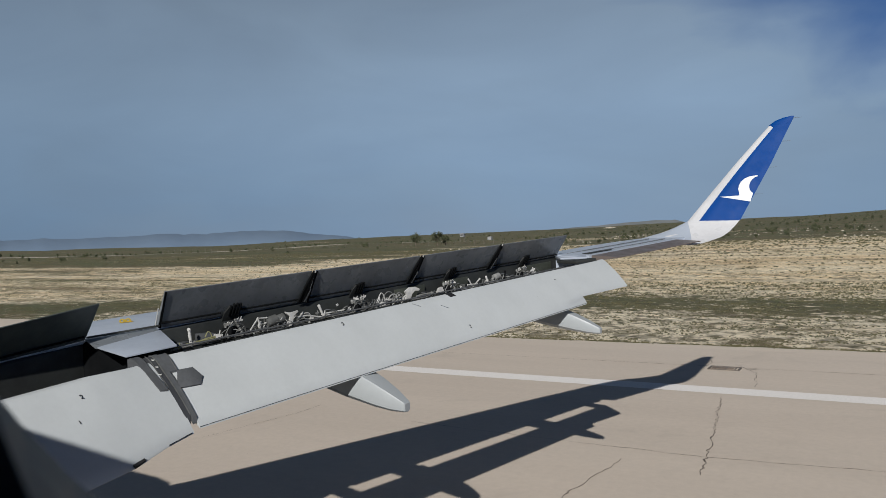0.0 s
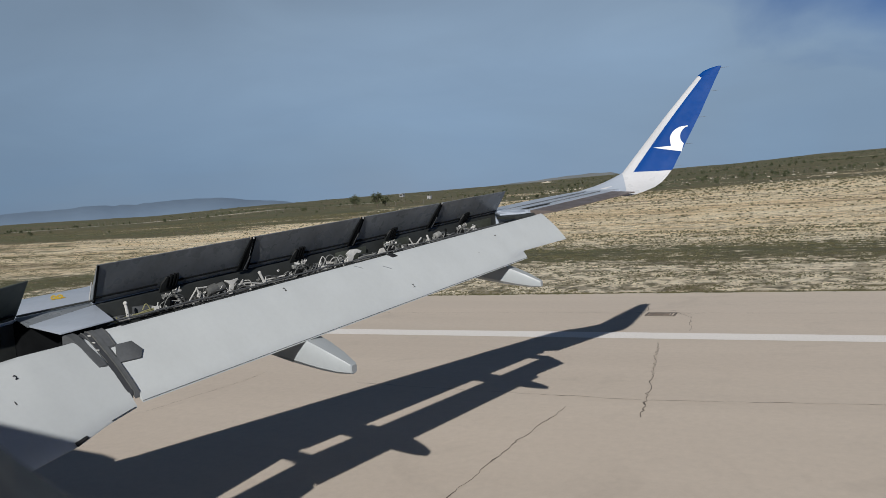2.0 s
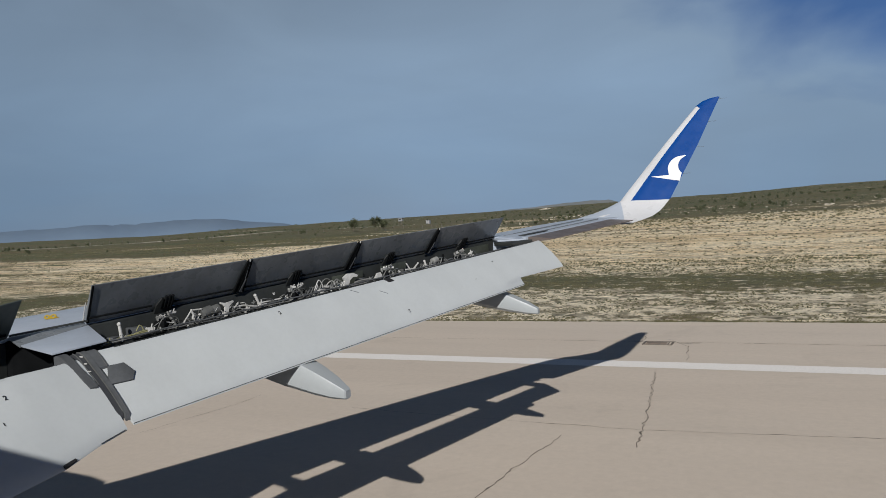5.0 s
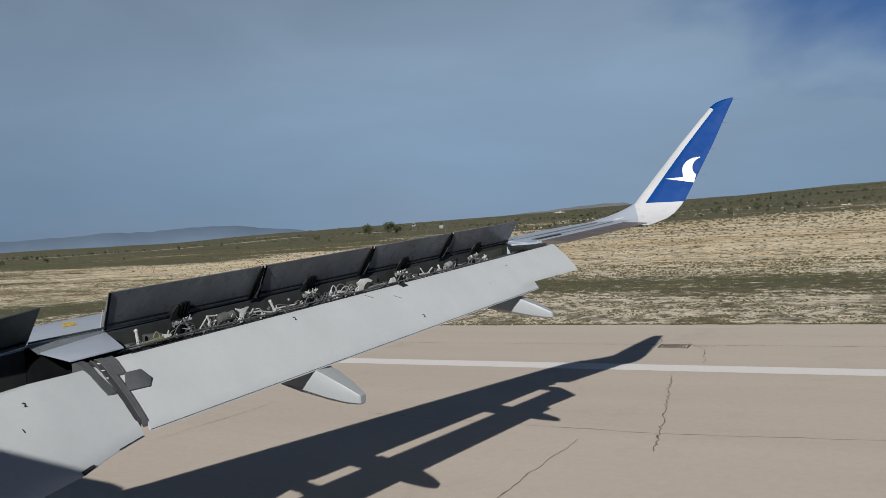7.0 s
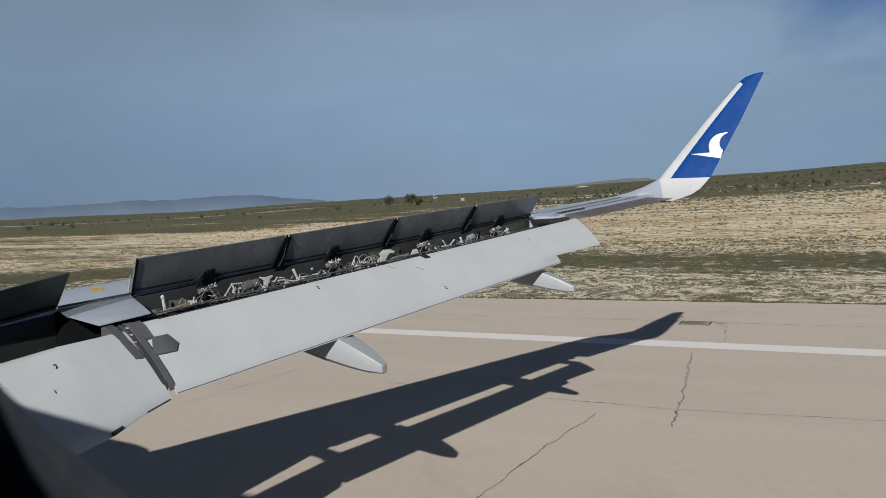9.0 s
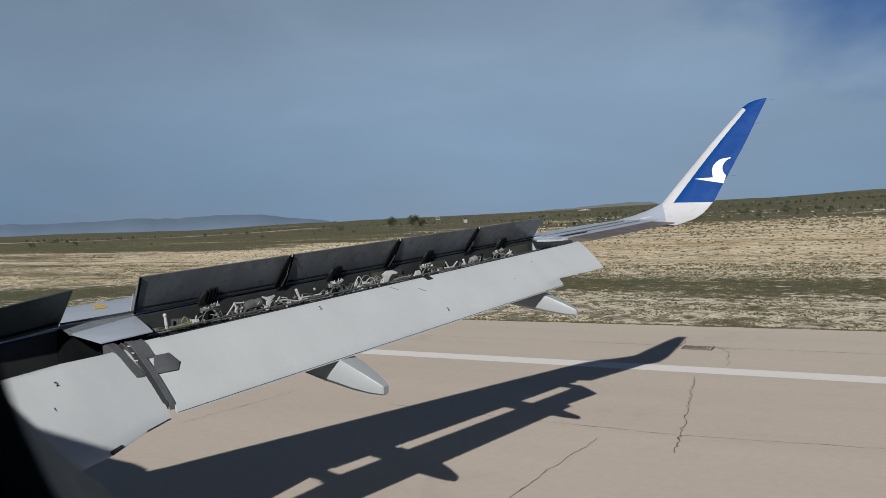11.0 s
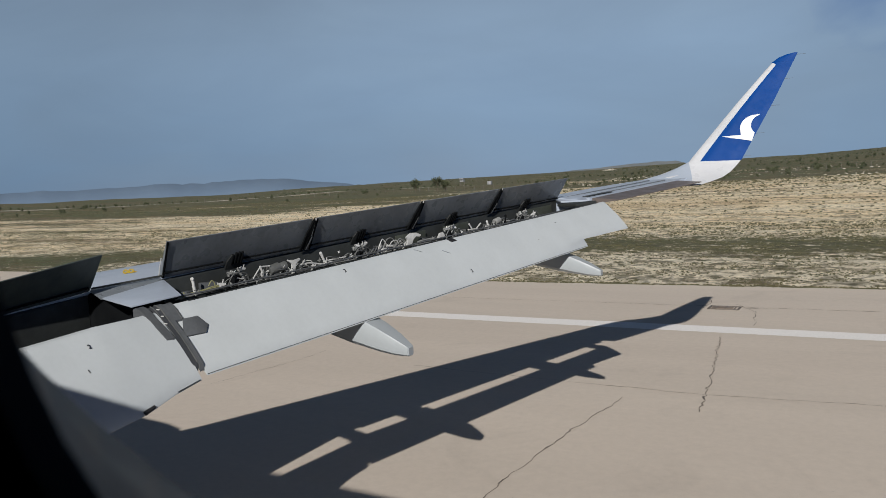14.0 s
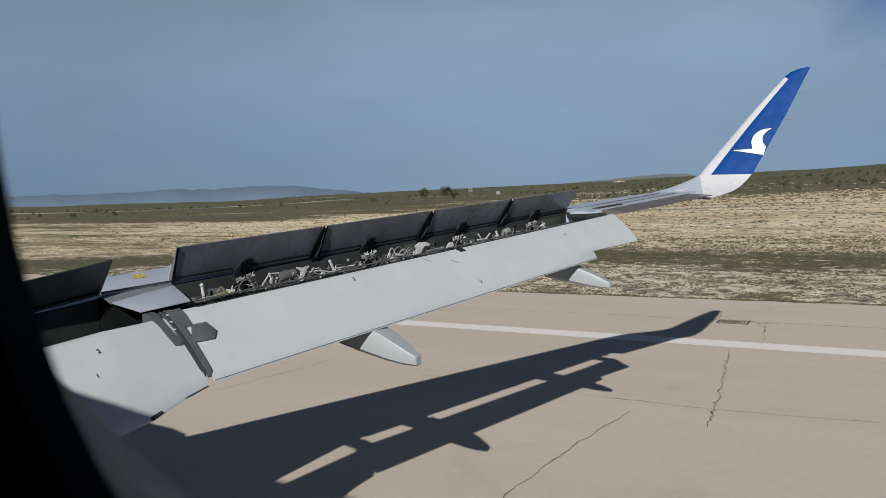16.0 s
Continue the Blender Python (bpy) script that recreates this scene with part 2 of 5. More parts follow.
def ground_material():
    """Stony soil and low grass, in uneven bands that run beside the runway."""
    k = Nodes("dry_soil_and_grass", 0.95, 0, "World")
    y = k.axis(1)
    wob = k.math("MULTIPLY_ADD", k.noise(0.02, 4, 0.6, (0.5, 1, 1)), 60.0, -30.0)
    left = k.ramp(k.math("MULTIPLY", k.math("SUBTRACT", k.math("MULTIPLY_ADD", y, -0.35, -22.0), k.axis(0)), 1 / 60.0), [(0.0, 0.0), (1.0, 1.0)])
    far = k.math("MULTIPLY", k.math("ADD", y, k.math("MULTIPLY", wob, k.math("MINIMUM", k.math("DIVIDE", y, 150.0), 3.0))), 1 / 700.0)
    far = k.math("MULTIPLY", far, k.math("MULTIPLY_ADD", left, 0.95, 1.0))
    share = k.ramp(far, [(0.044, 0.70), (0.052, 0.64), (0.059, 0.62), (0.065, 0.42), (0.071, 0.26), (0.078, 0.46), (0.086, 0.66), (0.105, 0.76), (0.17, 0.88), (0.27, 0.80), (0.32, 0.46), (0.38, 0.22), (0.47, 0.46), (0.56, 0.22), (1.0, 0.20)])
    share = k.math("SUBTRACT", share, k.math("MULTIPLY", left, 0.18))
    patch = k.noise(0.06, 8, 0.66, (0.22, 1, 1), 0.4)
    mid = k.noise(0.34, 6, 0.70, (0.4, 0.8, 1), 0.3)
    speck = k.noise(2.1, 4, 0.64, (0.7, 0.55, 1), 0.2)
    blend = k.math("ADD", k.math("MULTIPLY", patch, 0.36), k.math("ADD", k.math("MULTIPLY", speck, 0.36), k.math("MULTIPLY", mid, 0.28)))
    blend = k.math("ADD", blend, k.math("MULTIPLY_ADD", k.noise(0.017, 4, 0.55, (0.25, 1, 1), 0.6), 0.44, -0.22))
    blend = k.math("ADD", blend, k.math("MULTIPLY", left, k.math("MULTIPLY_ADD", patch, 0.5, -0.25)))
    edge = k.math("ADD", k.math("MULTIPLY_ADD", share, 0.36, -0.18), blend)
    soilness = k.ramp(edge, [(0.480, 0.0), (0.520, 1.0)])
    tone = k.math("ADD", k.math("MULTIPLY", k.noise(0.30, 8, 0.78, (0.45, 1, 1)), 0.65), k.math("MULTIPLY", k.noise(0.05, 6, 0.6, (0.16, 1, 1), 0.4), 0.35))
    soil = k.ramp(tone, [(0.34, (0.47, 0.33, 0.180)), (0.44, (0.79, 0.62, 0.38)), (0.56, (0.94, 0.82, 0.59))])
    gravel = k.ramp(k.noise(1.7, 6, 0.75), [(0.35, (0.50, 0.44, 0.32)), (0.6, (0.84, 0.77, 0.62))])
    soil = k.mix(k.ramp(far, [(0.075, 0.7), (0.10, 0.0)]), soil, gravel)
    grass = k.ramp(k.noise(0.6, 8, 0.78, (0.6, 1, 1)), [(0.3, (0.040, 0.052, 0.019)), (0.52, (0.088, 0.106, 0.040)), (0.75, (0.205, 0.190, 0.090))])
    dry = k.ramp(k.noise(0.03, 5, 0.6, (0.25, 1, 1), 0.5), [(0.42, 0.0), (0.62, 1.0)])
    grass = k.mix(k.math("MULTIPLY", dry, 0.55), grass, (0.150, 0.112, 0.058))
    bare = k.ramp(k.noise(0.028, 5, 0.6, (0.3, 1, 1), 0.5), [(0.44, 1.0), (0.62, 0.35)])
    thin = k.math("MULTIPLY", bare, k.ramp(far, [(0.07, 1.0), (0.10, 0.8), (0.16, 0.50), (0.26, 0.50), (0.32, 0.9)]))
    scrub = k.ramp(k.noise(2.4, 4, 0.62, (0.7, 0.5, 1), 0.3), [(0.43, 1.0), (0.475, 0.0)])
    scrub2 = k.ramp(k.noise(0.26, 8, 0.78, (0.4, 1, 1), 0.4), [(0.40, 1.0), (0.46, 0.0)])
    scrub3 = k.ramp(k.noise(0.95, 5, 0.66, (0.7, 0.4, 1), 0.3), [(0.42, 1.0), (0.465, 0.0)])
    c = k.mix(soilness, grass, soil)
    c = k.mix(k.math("MULTIPLY", k.math("MULTIPLY", scrub3, thin), 0.82), c, (0.100, 0.082, 0.038))
    c = k.mix(k.math("MULTIPLY", k.math("MULTIPLY", scrub, thin), 0.88), c, (0.086, 0.078, 0.034))
    c = k.mix(k.math("MULTIPLY", k.math("MULTIPLY", scrub2, thin), 0.80), c, (0.128, 0.098, 0.046))
    furrow = k.ramp(k.noise(0.13, 7, 0.72, (0.14, 1, 1), 0.5), [(0.41, 1.0), (0.46, 0.0)])
    furrow = k.math("MULTIPLY", furrow, k.ramp(far, [(0.09, 0.0), (0.12, 1.0)]))
    c = k.mix(k.math("MULTIPLY", furrow, 0.62), c, (0.185, 0.130, 0.072))
    clump = k.ramp(k.noise(0.55, 5, 0.70, (0.5, 0.45, 1), 0.3), [(0.385, 1.0), (0.42, 0.0)])
    c = k.mix(k.math("MULTIPLY", clump, 0.6), c, (0.070, 0.062, 0.030))
    fine = k.ramp(k.noise(4.0, 6, 0.75, (0.6, 1, 1)), [(0.3, 0.60), (0.6, 1.14)])
    c = k.mix(1.0, c, fine, "MULTIPLY")
    k.bump(k.noise(2.0, 7, 0.75), 0.8, 0.12)
    return k.colour(c)


def plain(name, a, b, scale, rough=0.85, space="Object"):
    k = Nodes(name, rough, 0, space)
    return k.colour(k.ramp(k.noise(scale, 5, 0.65), [(0.3, a), (0.7, b)]))


M_RUNWAY, M_LINE, M_GROUND = runway_material(), line_material(), ground_material()
M_CRACK = plain("dark_crack_sealant", (0.05, 0.042, 0.036), (0.34, 0.285, 0.235), 2.6, 0.9, "World")
M_JOINT = plain("faded_joint_filler", (0.16, 0.125, 0.10), (0.33, 0.27, 0.215), 0.8, 0.9, "World")
M_TUFT = plain("dry_grass_tuft", (0.036, 0.038, 0.016), (0.120, 0.104, 0.050), 0.7, 0.9, "World")
M_STONE = plain("pale_limestone", (0.45, 0.39, 0.30), (0.68, 0.62, 0.52), 1.5, 0.9, "World")
M_LEAF = plain("dull_green_leaves", (0.045, 0.06, 0.028), (0.10, 0.105, 0.05), 0.4, 0.8, "World")
M_BARK = plain("grey_brown_bark", (0.09, 0.07, 0.05), (0.17, 0.14, 0.11), 6.0)
M_WOOD = plain("weathered_post_wood", (0.11, 0.095, 0.08), (0.20, 0.18, 0.15), 5.0)
M_WALL = plain("whitewashed_wall", (0.24, 0.25, 0.26), (0.36, 0.36, 0.36), 2.0)
M_ROOF = plain("dull_sheet_roof", (0.28, 0.27, 0.27), (0.40, 0.39, 0.38), 2.0)
M_GRATE = plain("weathered_cast_iron", (0.10, 0.085, 0.07), (0.20, 0.17, 0.14), 8.0, 0.7)

# Aerial haze is mixed into the mountains' base colour.
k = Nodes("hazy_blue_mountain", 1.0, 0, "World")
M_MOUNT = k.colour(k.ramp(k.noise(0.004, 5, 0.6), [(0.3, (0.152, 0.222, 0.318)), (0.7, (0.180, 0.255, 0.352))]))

# The ridge's colour is paled and greyed to carry the haze of distance.
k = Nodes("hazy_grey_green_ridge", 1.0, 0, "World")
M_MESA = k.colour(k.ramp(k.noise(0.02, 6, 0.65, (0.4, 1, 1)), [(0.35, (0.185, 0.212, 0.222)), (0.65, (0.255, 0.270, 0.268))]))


# ---- mesh helpers ----
def mesh_from(bm, name, mat, smooth=None):
    me = bpy.data.meshes.new(name)
    bmesh.ops.recalc_face_normals(bm, faces=bm.faces[:])
    bm.to_mesh(me)
    bm.free()
    me.materials.append(mat)
    if smooth is not None:
        me.polygons.foreach_set("use_smooth", [True] * len(me.polygons))
        me.set_sharp_from_angle(angle=radians(smooth))
    return me


def part(name, bm, mat, parent=None, label="", smooth=40):
    ob = new(name, mesh_from(bm, name, mat, smooth))
    if parent is not None:
        ob.parent = parent
    if label:
        ob["label"] = label
    return ob


def loft(rings, closed=True, caps=True):
    """A skin through rings of equally many points."""
    bm = bmesh.new()
    vs = [[bm.verts.new(p) for p in r] for r in rings]
    n = len(rings[0])
    for a, b in zip(vs, vs[1:]):
        for i in range(n if closed else n - 1):
            j = (i + 1) % n
            bm.faces.new((a[i], a[j], b[j], b[i]))
    if caps and closed:
        bm.faces.new(vs[0])
        bm.faces.new(vs[-1])
    return bm


def slab(corners, thick, bevel=0.0):
    """A plate through corners (a flat outline), thickened along its normal, centred on it."""
    pts = [Vector(p) for p in corners]
    n = Vector((0, 0, 0))
    for a, b in zip(pts, pts[1:] + pts[:1]):
        n += a.cross(b)
    n.normalize()
    bm = loft([[p + n * thick / 2 for p in pts], [p - n * thick / 2 for p in pts]])
    if bevel:
        bmesh.ops.bevel(bm, geom=bm.edges[:], offset=bevel, segments=2, affect="EDGES", profile=0.6)
    return bm


def box(centre, size, m=None, bevel=0.0):
    bm = bmesh.new()
    bmesh.ops.create_cube(bm, size=1.0, matrix=Matrix.Diagonal((*size, 1)))
    if bevel:
        bmesh.ops.bevel(bm, geom=bm.edges[:], offset=bevel, segments=2, affect="EDGES", profile=0.6)
    bm.transform(Matrix.Translation(centre) @ (m or Matrix()))
    return bm


def rod(bm, a, b, r, n=8, r2=None):
    a, b = Vector(a), Vector(b)
    m = Matrix.Translation((a + b) / 2) @ (b - a).to_track_quat("Z", "Y").to_matrix().to_4x4()
    bmesh.ops.create_cone(bm, cap_ends=True, segments=n, radius1=r, radius2=r if r2 is None else r2, depth=(b - a).length, matrix=m)
    return bm


def pipe(points, r, n=7):
    """A bent tube swept through points."""
    pts = [Vector(p) for p in points]
    rings = []
    for i, p in enumerate(pts):
        d = (pts[min(i + 1, len(pts) - 1)] - pts[max(i - 1, 0)]).normalized()
        u = d.cross(Vector((0.13, 0.07, 1))).normalized()
        v = d.cross(u)
        rings.append([p + (u * math.cos(2 * math.pi * k / n) + v * math.sin(2 * math.pi * k / n)) * r for k in range(n)])
    return loft(rings)


def lerp(a, b, t):
    return a + (b - a) * t


# ---- ground, runway ----
SKYLINE = [(-180, 0.4), (-75, 0.15), (-60, 0.22), (-46, 0.22), (-38, 0.5), (-31, 0.62), (-21, 0.76), (-16, 0.90), (-11, 1.04), (-4, 1.22), (3, 1.38), (20, 1.55), (180, 0.6)]


def skyline(az):
    for (a, e), (b, f) in zip(SKYLINE, SKYLINE[1:]):
        if a <= az <= b:
            t = (az - a) / (b - a)
            return e + (f - e) * t
    return 0.5


def terrain(x, y):
    """Height of the land: level by the runway, rising to low hills."""
    r = math.hypot(x, y)
    az = math.degrees(math.atan2(x, y))
    ridge = 1500.0
    top = 4.2 + ridge * math.tan(radians(skyline(az)))
    s = min(max((r - 75) / (ridge - 75), 0.0), 1.0)
    h = top * s ** 1.12
    if r > ridge:
        h = top - (r - ridge) * 0.012
    rough = min(max((r - 60) / 300, 0), 1)
    h += rough * 2.2 * (noise.fractal(Vector((x / 170, y / 110, 0.3)), 0.9, 2.0, 4)) * (0.45 + 0.55 * s)
    return h - 0.06


def ground_sheet():
    bm = bmesh.new()
    azs = [radians(-180 + 4 * i) for i in range(25)] + [radians(-80 + i * 0.9) for i in range(123)] + [radians(31 + 4.25 * i) for i in range(1, 36)]
    rs = [4 * 1.075 ** i for i in range(99)]
    centre = bm.verts.new((0, 0, -0.06))
    rows = []
    for r in rs:
        rows.append([bm.verts.new((r * math.sin(a), r * math.cos(a), terrain(r * math.sin(a), r * math.cos(a)))) for a in azs])
    n = len(azs)
    for i in range(n):
        bm.faces.new((centre, rows[0][i], rows[0][(i + 1) % n]))
    for a, b in zip(rows, rows[1:]):
        for i in range(n):
            j = (i + 1) % n
            bm.faces.new((a[i], b[i], b[j], a[j]))
    return bm


ground = part("ground", ground_sheet(), M_GROUND, None, "", 180)
tagged(ground, "dry stony soil with patchy green grass rising to hills", "ground", kind="structure")


def EDGE(x):
    return 31.7 + 0.045 * x


def ragged_strip(x0, x1, step, near, far_of, z, amp):
    bm = bmesh.new()
    a, b = [], []
    n = int((x1 - x0) / step)
    for i in range(n + 1):
        x = x0 + (x1 - x0) * i / n
        a.append(bm.verts.new((x, near(x), z)))
        b.append(bm.verts.new((x, far_of(x) + amp * noise.noise(Vector((x * 0.9, 3.1, 0))) + amp * 0.5 * noise.noise(Vector((x * 4.1, 8.1, 0))), z)))
    for i in range(n):
        bm.faces.new((a[i], a[i + 1], b[i + 1], b[i]))
    r = bmesh.ops.extrude_face_region(bm, geom=bm.faces[:])
    for v in r["geom"]:
        if isinstance(v, bmesh.types.BMVert):
            v.co.z -= 0.12
    return bm


runway = part("runway", ragged_strip(-420, 160, 0.25, lambda x: -31.0, EDGE, 0.0, 0.16), M_RUNWAY, None, "", 30)
tagged(runway, "wide pale beige concrete runway, cracked and sun bleached", "runway", kind="structure")


def stripe(y_of, width, x0, x1, z, step=1.0):
    bm = bmesh.new()
    rows = []
    n = int((x1 - x0) / step)
    for i in range(n + 1):
        x = x0 + (x1 - x0) * i / n
        w = width / 2
        rows.append([bm.verts.new((x, y_of(x) - w, z)), bm.verts.new((x, y_of(x) + w, z))])
    for a, b in zip(rows, rows[1:]):
        bm.faces.new((a[0], b[0], b[1], a[1]))
    return bm


line = part("runway_edge_line", stripe(lambda x: 23.0 + 0.03 * x, 0.88, -420, 160, 0.004), M_LINE, None, "", 30)
tagged(line, "worn white painted runway edge line", "road marking", kind="structure")


def crack(points, width, z=0.005, seed=0, jag=0.12):
    """A jagged ribbon along a rough line, swelling and thinning."""
    rnd = random.Random(seed)
    pts = []
    for (x0, y0), (x1, y1) in zip(points, points[1:]):
        d = math.hypot(x1 - x0, y1 - y0)
        n = max(2, int(d / 0.11))
        for i in range(n):
            t = i / n
            pts.append((lerp(x0, x1, t) + jag * (noise.noise(Vector((x0 + t * d * 1.6, seed, 1))) + 0.45 * noise.noise(Vector((x0 + t * d * 5.3, seed, 9))) + 0.4 * rnd.uniform(-0.5, 0.5)),
                        lerp(y0, y1, t) + jag * (noise.noise(Vector((seed, y0 + t * d * 1.6, 5))) + 0.45 * noise.noise(Vector((seed, y0 + t * d * 5.3, 11))) + 0.4 * rnd.uniform(-0.5, 0.5))))
    bm = bmesh.new()
    prev = None
    for i, (x, y) in enumerate(pts):
        a = pts[max(0, i - 1)]
        b = pts[min(len(pts) - 1, i + 1)]
        d = Vector((b[0] - a[0], b[1] - a[1])).normalized()
        w = width * (0.25 + 0.75 * abs(noise.noise(Vector((i * 0.23, seed * 3.7, 2)))) * 1.6) * rnd.uniform(0.6, 1.2)
        va = bm.verts.new((x - d.y * w / 2, y + d.x * w / 2, z))
        vb = bm.verts.new((x + d.y * w / 2, y - d.x * w / 2, z))
        if prev:
            bm.faces.new((prev[0], prev[1], vb, va))
        prev = (va, vb)
    return bm


CRACKS = [
    ([(-3.6, 21.8), (-3.4, 20.2), (-3.05, 17.5), (-2.8, 15.0)], 0.045, 0.12),
    ([(-9.8, 16.4), (-6.9, 16.3), (-3.0, 16.3), (1.5, 16.9)], 0.026, 0.05),
    ([(-4.34, 15.5), (-4.58, 13.5), (-4.70, 11.2), (-4.70, 9.2)], 0.038, 0.06),
    ([(-13.3, 13.2), (-13.15, 14.6), (-12.95, 15.9), (-13.0, 17.1)], 0.022, 0.06),
    ([(-4.1, 27.3), (-3.3, 26.0), (-3.0, 23.6)], 0.03, 0.08),
]
for i, (pts, w, jag) in enumerate(CRACKS):
    ob = part("pavement_crack", crack(pts, w, 0.006, i + 1, jag), M_CRACK, None, "", 30)
    tagged(ob, "thin jagged dark crack in the concrete", "crack", "cracks in the runway", "structure")
joint = part("pavement_joint", crack([(x, 26.9 + 0.035 * x) for x in range(-70, 31, 10)], 0.05, 0.005, 40, 0.02), M_JOINT, None, "", 30)
tagged(joint, "long faded joint along the runway shoulder", "joint", kind="structure")

# ---- mountains ----
MOUNT = [(-110, 1.5), (-80, 1.2), (-66, 1.15), (-60, 1.25), (-55, 1.2), (-50, 1.35), (-45, 1.55), (-42.5, 1.5), (-39, 1.05), (-35, 0.55), (-30, 0.2)]


def mountain_mesh(az_shift, scale, radius):
    front, top, back = [], [], []
    for i in range(161):
        az = -110 + 80 * i / 160
        e = 0.2
        for (a, p), (b, q) in zip(MOUNT, MOUNT[1:]):
            if a <= az <= b:
                t = (az - a) / (b - a)
                t = t * t * (3 - 2 * t)
                e = p + (q - p) * t
        e = e * scale * 0.79 + 0.22 * noise.fractal(Vector((az * 0.22 + az_shift, 1.7, 0)), 0.8, 2.0, 5) + 0.10 * noise.fractal(Vector((az * 0.75, 4.7, 0)), 0.7, 2.0, 5)
        z = 4 + radius * math.tan(radians(max(e, 0.02)))
        s, c = math.sin(radians(az)), math.cos(radians(az))
        front.append((radius * 0.93 * s, radius * 0.93 * c, -20))
        top.append((radius * s, radius * c, z))
        back.append((radius * 1.05 * s, radius * 1.05 * c, -20))
    return loft([front, top, back], closed=False)


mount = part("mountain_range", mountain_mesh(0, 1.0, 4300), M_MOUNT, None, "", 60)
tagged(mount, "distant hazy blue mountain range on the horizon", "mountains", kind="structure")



def mesa_mesh(radius):
    """A long flat-topped ridge that ends in a short drop."""
    front, top, back = [], [], []
    for i in range(61):
        az = -24 + 13 * i / 60
        rise = min(max((az + 23) / 8, 0), 1)
        fall = min(max((-11.8 - az) / 1.1, 0), 1)
        e = 0.72 + 0.50 * rise ** 1.2 * (0.35 + 0.65 * fall) + 0.05 * noise.fractal(Vector((az * 0.9, 2.2, 0)), 0.8, 2.0, 4)
        s, c = math.sin(radians(az)), math.cos(radians(az))
        front.append((radius * 0.94 * s, radius * 0.94 * c, -5))
        top.append((radius * s, radius * c, 4.2 + radius * math.tan(radians(e))))
        back.append((radius * 1.06 * s, radius * 1.06 * c, -5))
    return loft([front, top, back], closed=False)


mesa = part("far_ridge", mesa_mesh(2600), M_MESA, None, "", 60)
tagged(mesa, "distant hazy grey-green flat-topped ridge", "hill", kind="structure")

# ---- the aeroplane ----
plane = tagged(new("aeroplane"), "light grey airliner wing with raised spoilers, lowered flaps and blue winglet", "aeroplane")


def wing_z(y):
    return 2.5 + 0.105 * y


def lead_x(y):
    return -9.36 + 0.448 * (y - 5.62) if y > 5.6 else -9.36 + 0.62 * (y - 5.62)


HINGE_IN, HINGE_OUT = Vector((-7.15, 7.12, 3.40)), Vector((-5.0, 13.98, 3.975))
TOP_IN, TOP_OUT = Vector((-6.85, 6.995, 3.815)), Vector((-4.716, 13.91, 4.347))


def hinge_x(y):
    if y < 6.45:
        return -7.50
    if y < 7.12:
        return lerp(-7.46, -7.15, (y - 6.45) / 0.67)
    return lerp(-7.15, -5.0, (y - 7.12) / 6.86)


def camber(y):
    """How far the skin bulges over the reference plane, most near the root."""
    return lerp(1.0, 0.28, min(max((y - 7.0) / 7.0, 0), 1))


UPPER = [(0, -0.10), (0.01, -0.02), (0.04, 0.05), (0.12, 0.13), (0.25, 0.185), (0.45, 0.20), (0.7, 0.17), (1.0, 0.125)]


def skin_z(x, y):
    u = min(max((x - lead_x(y)) / (hinge_x(y) - lead_x(y)), 0), 1)
    for (a, p), (b, q) in zip(UPPER, UPPER[1:]):
        if a <= u <= b:
            return wing_z(y) + camber(y) * (p + (q - p) * (u - a) / (b - a))
    return wing_z(y)


def section(y, thick):
    """A wing section from its nose to the spoilers' hinge."""
    x0, z0, k = lead_x(y), wing_z(y), camber(y)
    c = hinge_x(y) - x0
    ring = [(x0 + c * u, y, z0 + k * v) for u, v in UPPER]
    low = [(1.0, -thick), (0.7, -thick * 1.5), (0.35, -thick * 1.6), (0.1, -thick * 1.1), (0.015, -thick * 0.75)]
    return ring + [(x0 + c * u, y, z0 + v) for u, v in low]


def tip_section(y, rear, rear_z, thick, crown=0.10, rake=0.0):
    x0, z0 = lead_x(y) + rake, wing_z(y)
    c = rear - x0
    up = [(0, -0.05), (0.01, -0.02), (0.04, crown * 0.3), (0.12, crown * 0.75), (0.3, crown), (0.55, crown * 0.85), (0.8, crown * 0.45), (1.0, 0.0)]
    ring = [(x0 + c * u, y, z0 + v * c * 0.55 + (rear_z - z0) * u * u) for u, v in up]
    low = [(1.0, -thick), (0.7, -thick * 1.6), (0.35, -thick * 1.8), (0.1, -thick * 1.1), (0.015, -thick * 0.6)]
    return ring + [(x0 + c * u, y, z0 + v + (rear_z - z0) * u * u) for u, v in low]


inner = [section(y, 0.24) for y in (1.2, 3.0, 5.0, 5.62, 6.45, 6.8, 7.12, 9.2, 10.8, 12.4, 13.9)]
wing = part("wing", loft(inner), M_SKIN, plane, "light grey wing skin", 35)
TE_A, TE_B = Vector((-4.05, 13.5, 3.91)), Vector((-2.90, 16.25, 4.2))


def trail(y):
    return TE_A.lerp(TE_B, (y - 13.5) / 2.75)


outer = []
for y, rake, crown in ((13.93, 0, 0.055), (14.6, 0, 0.036), (15.4, 0.0, 0.026), (16.0, 0.06, 0.026), (16.55, 0.20, 0.028)):
    te = trail(y)
    hx = lerp(lead_x(y), te.x, 0.73)
    outer.append(tip_section(y, hx, wing_z(y) + 0.02, 0.12, crown, rake))
part("outer_wing", loft(outer), M_SKIN, plane, "light grey outer wing skin", 35)
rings = []
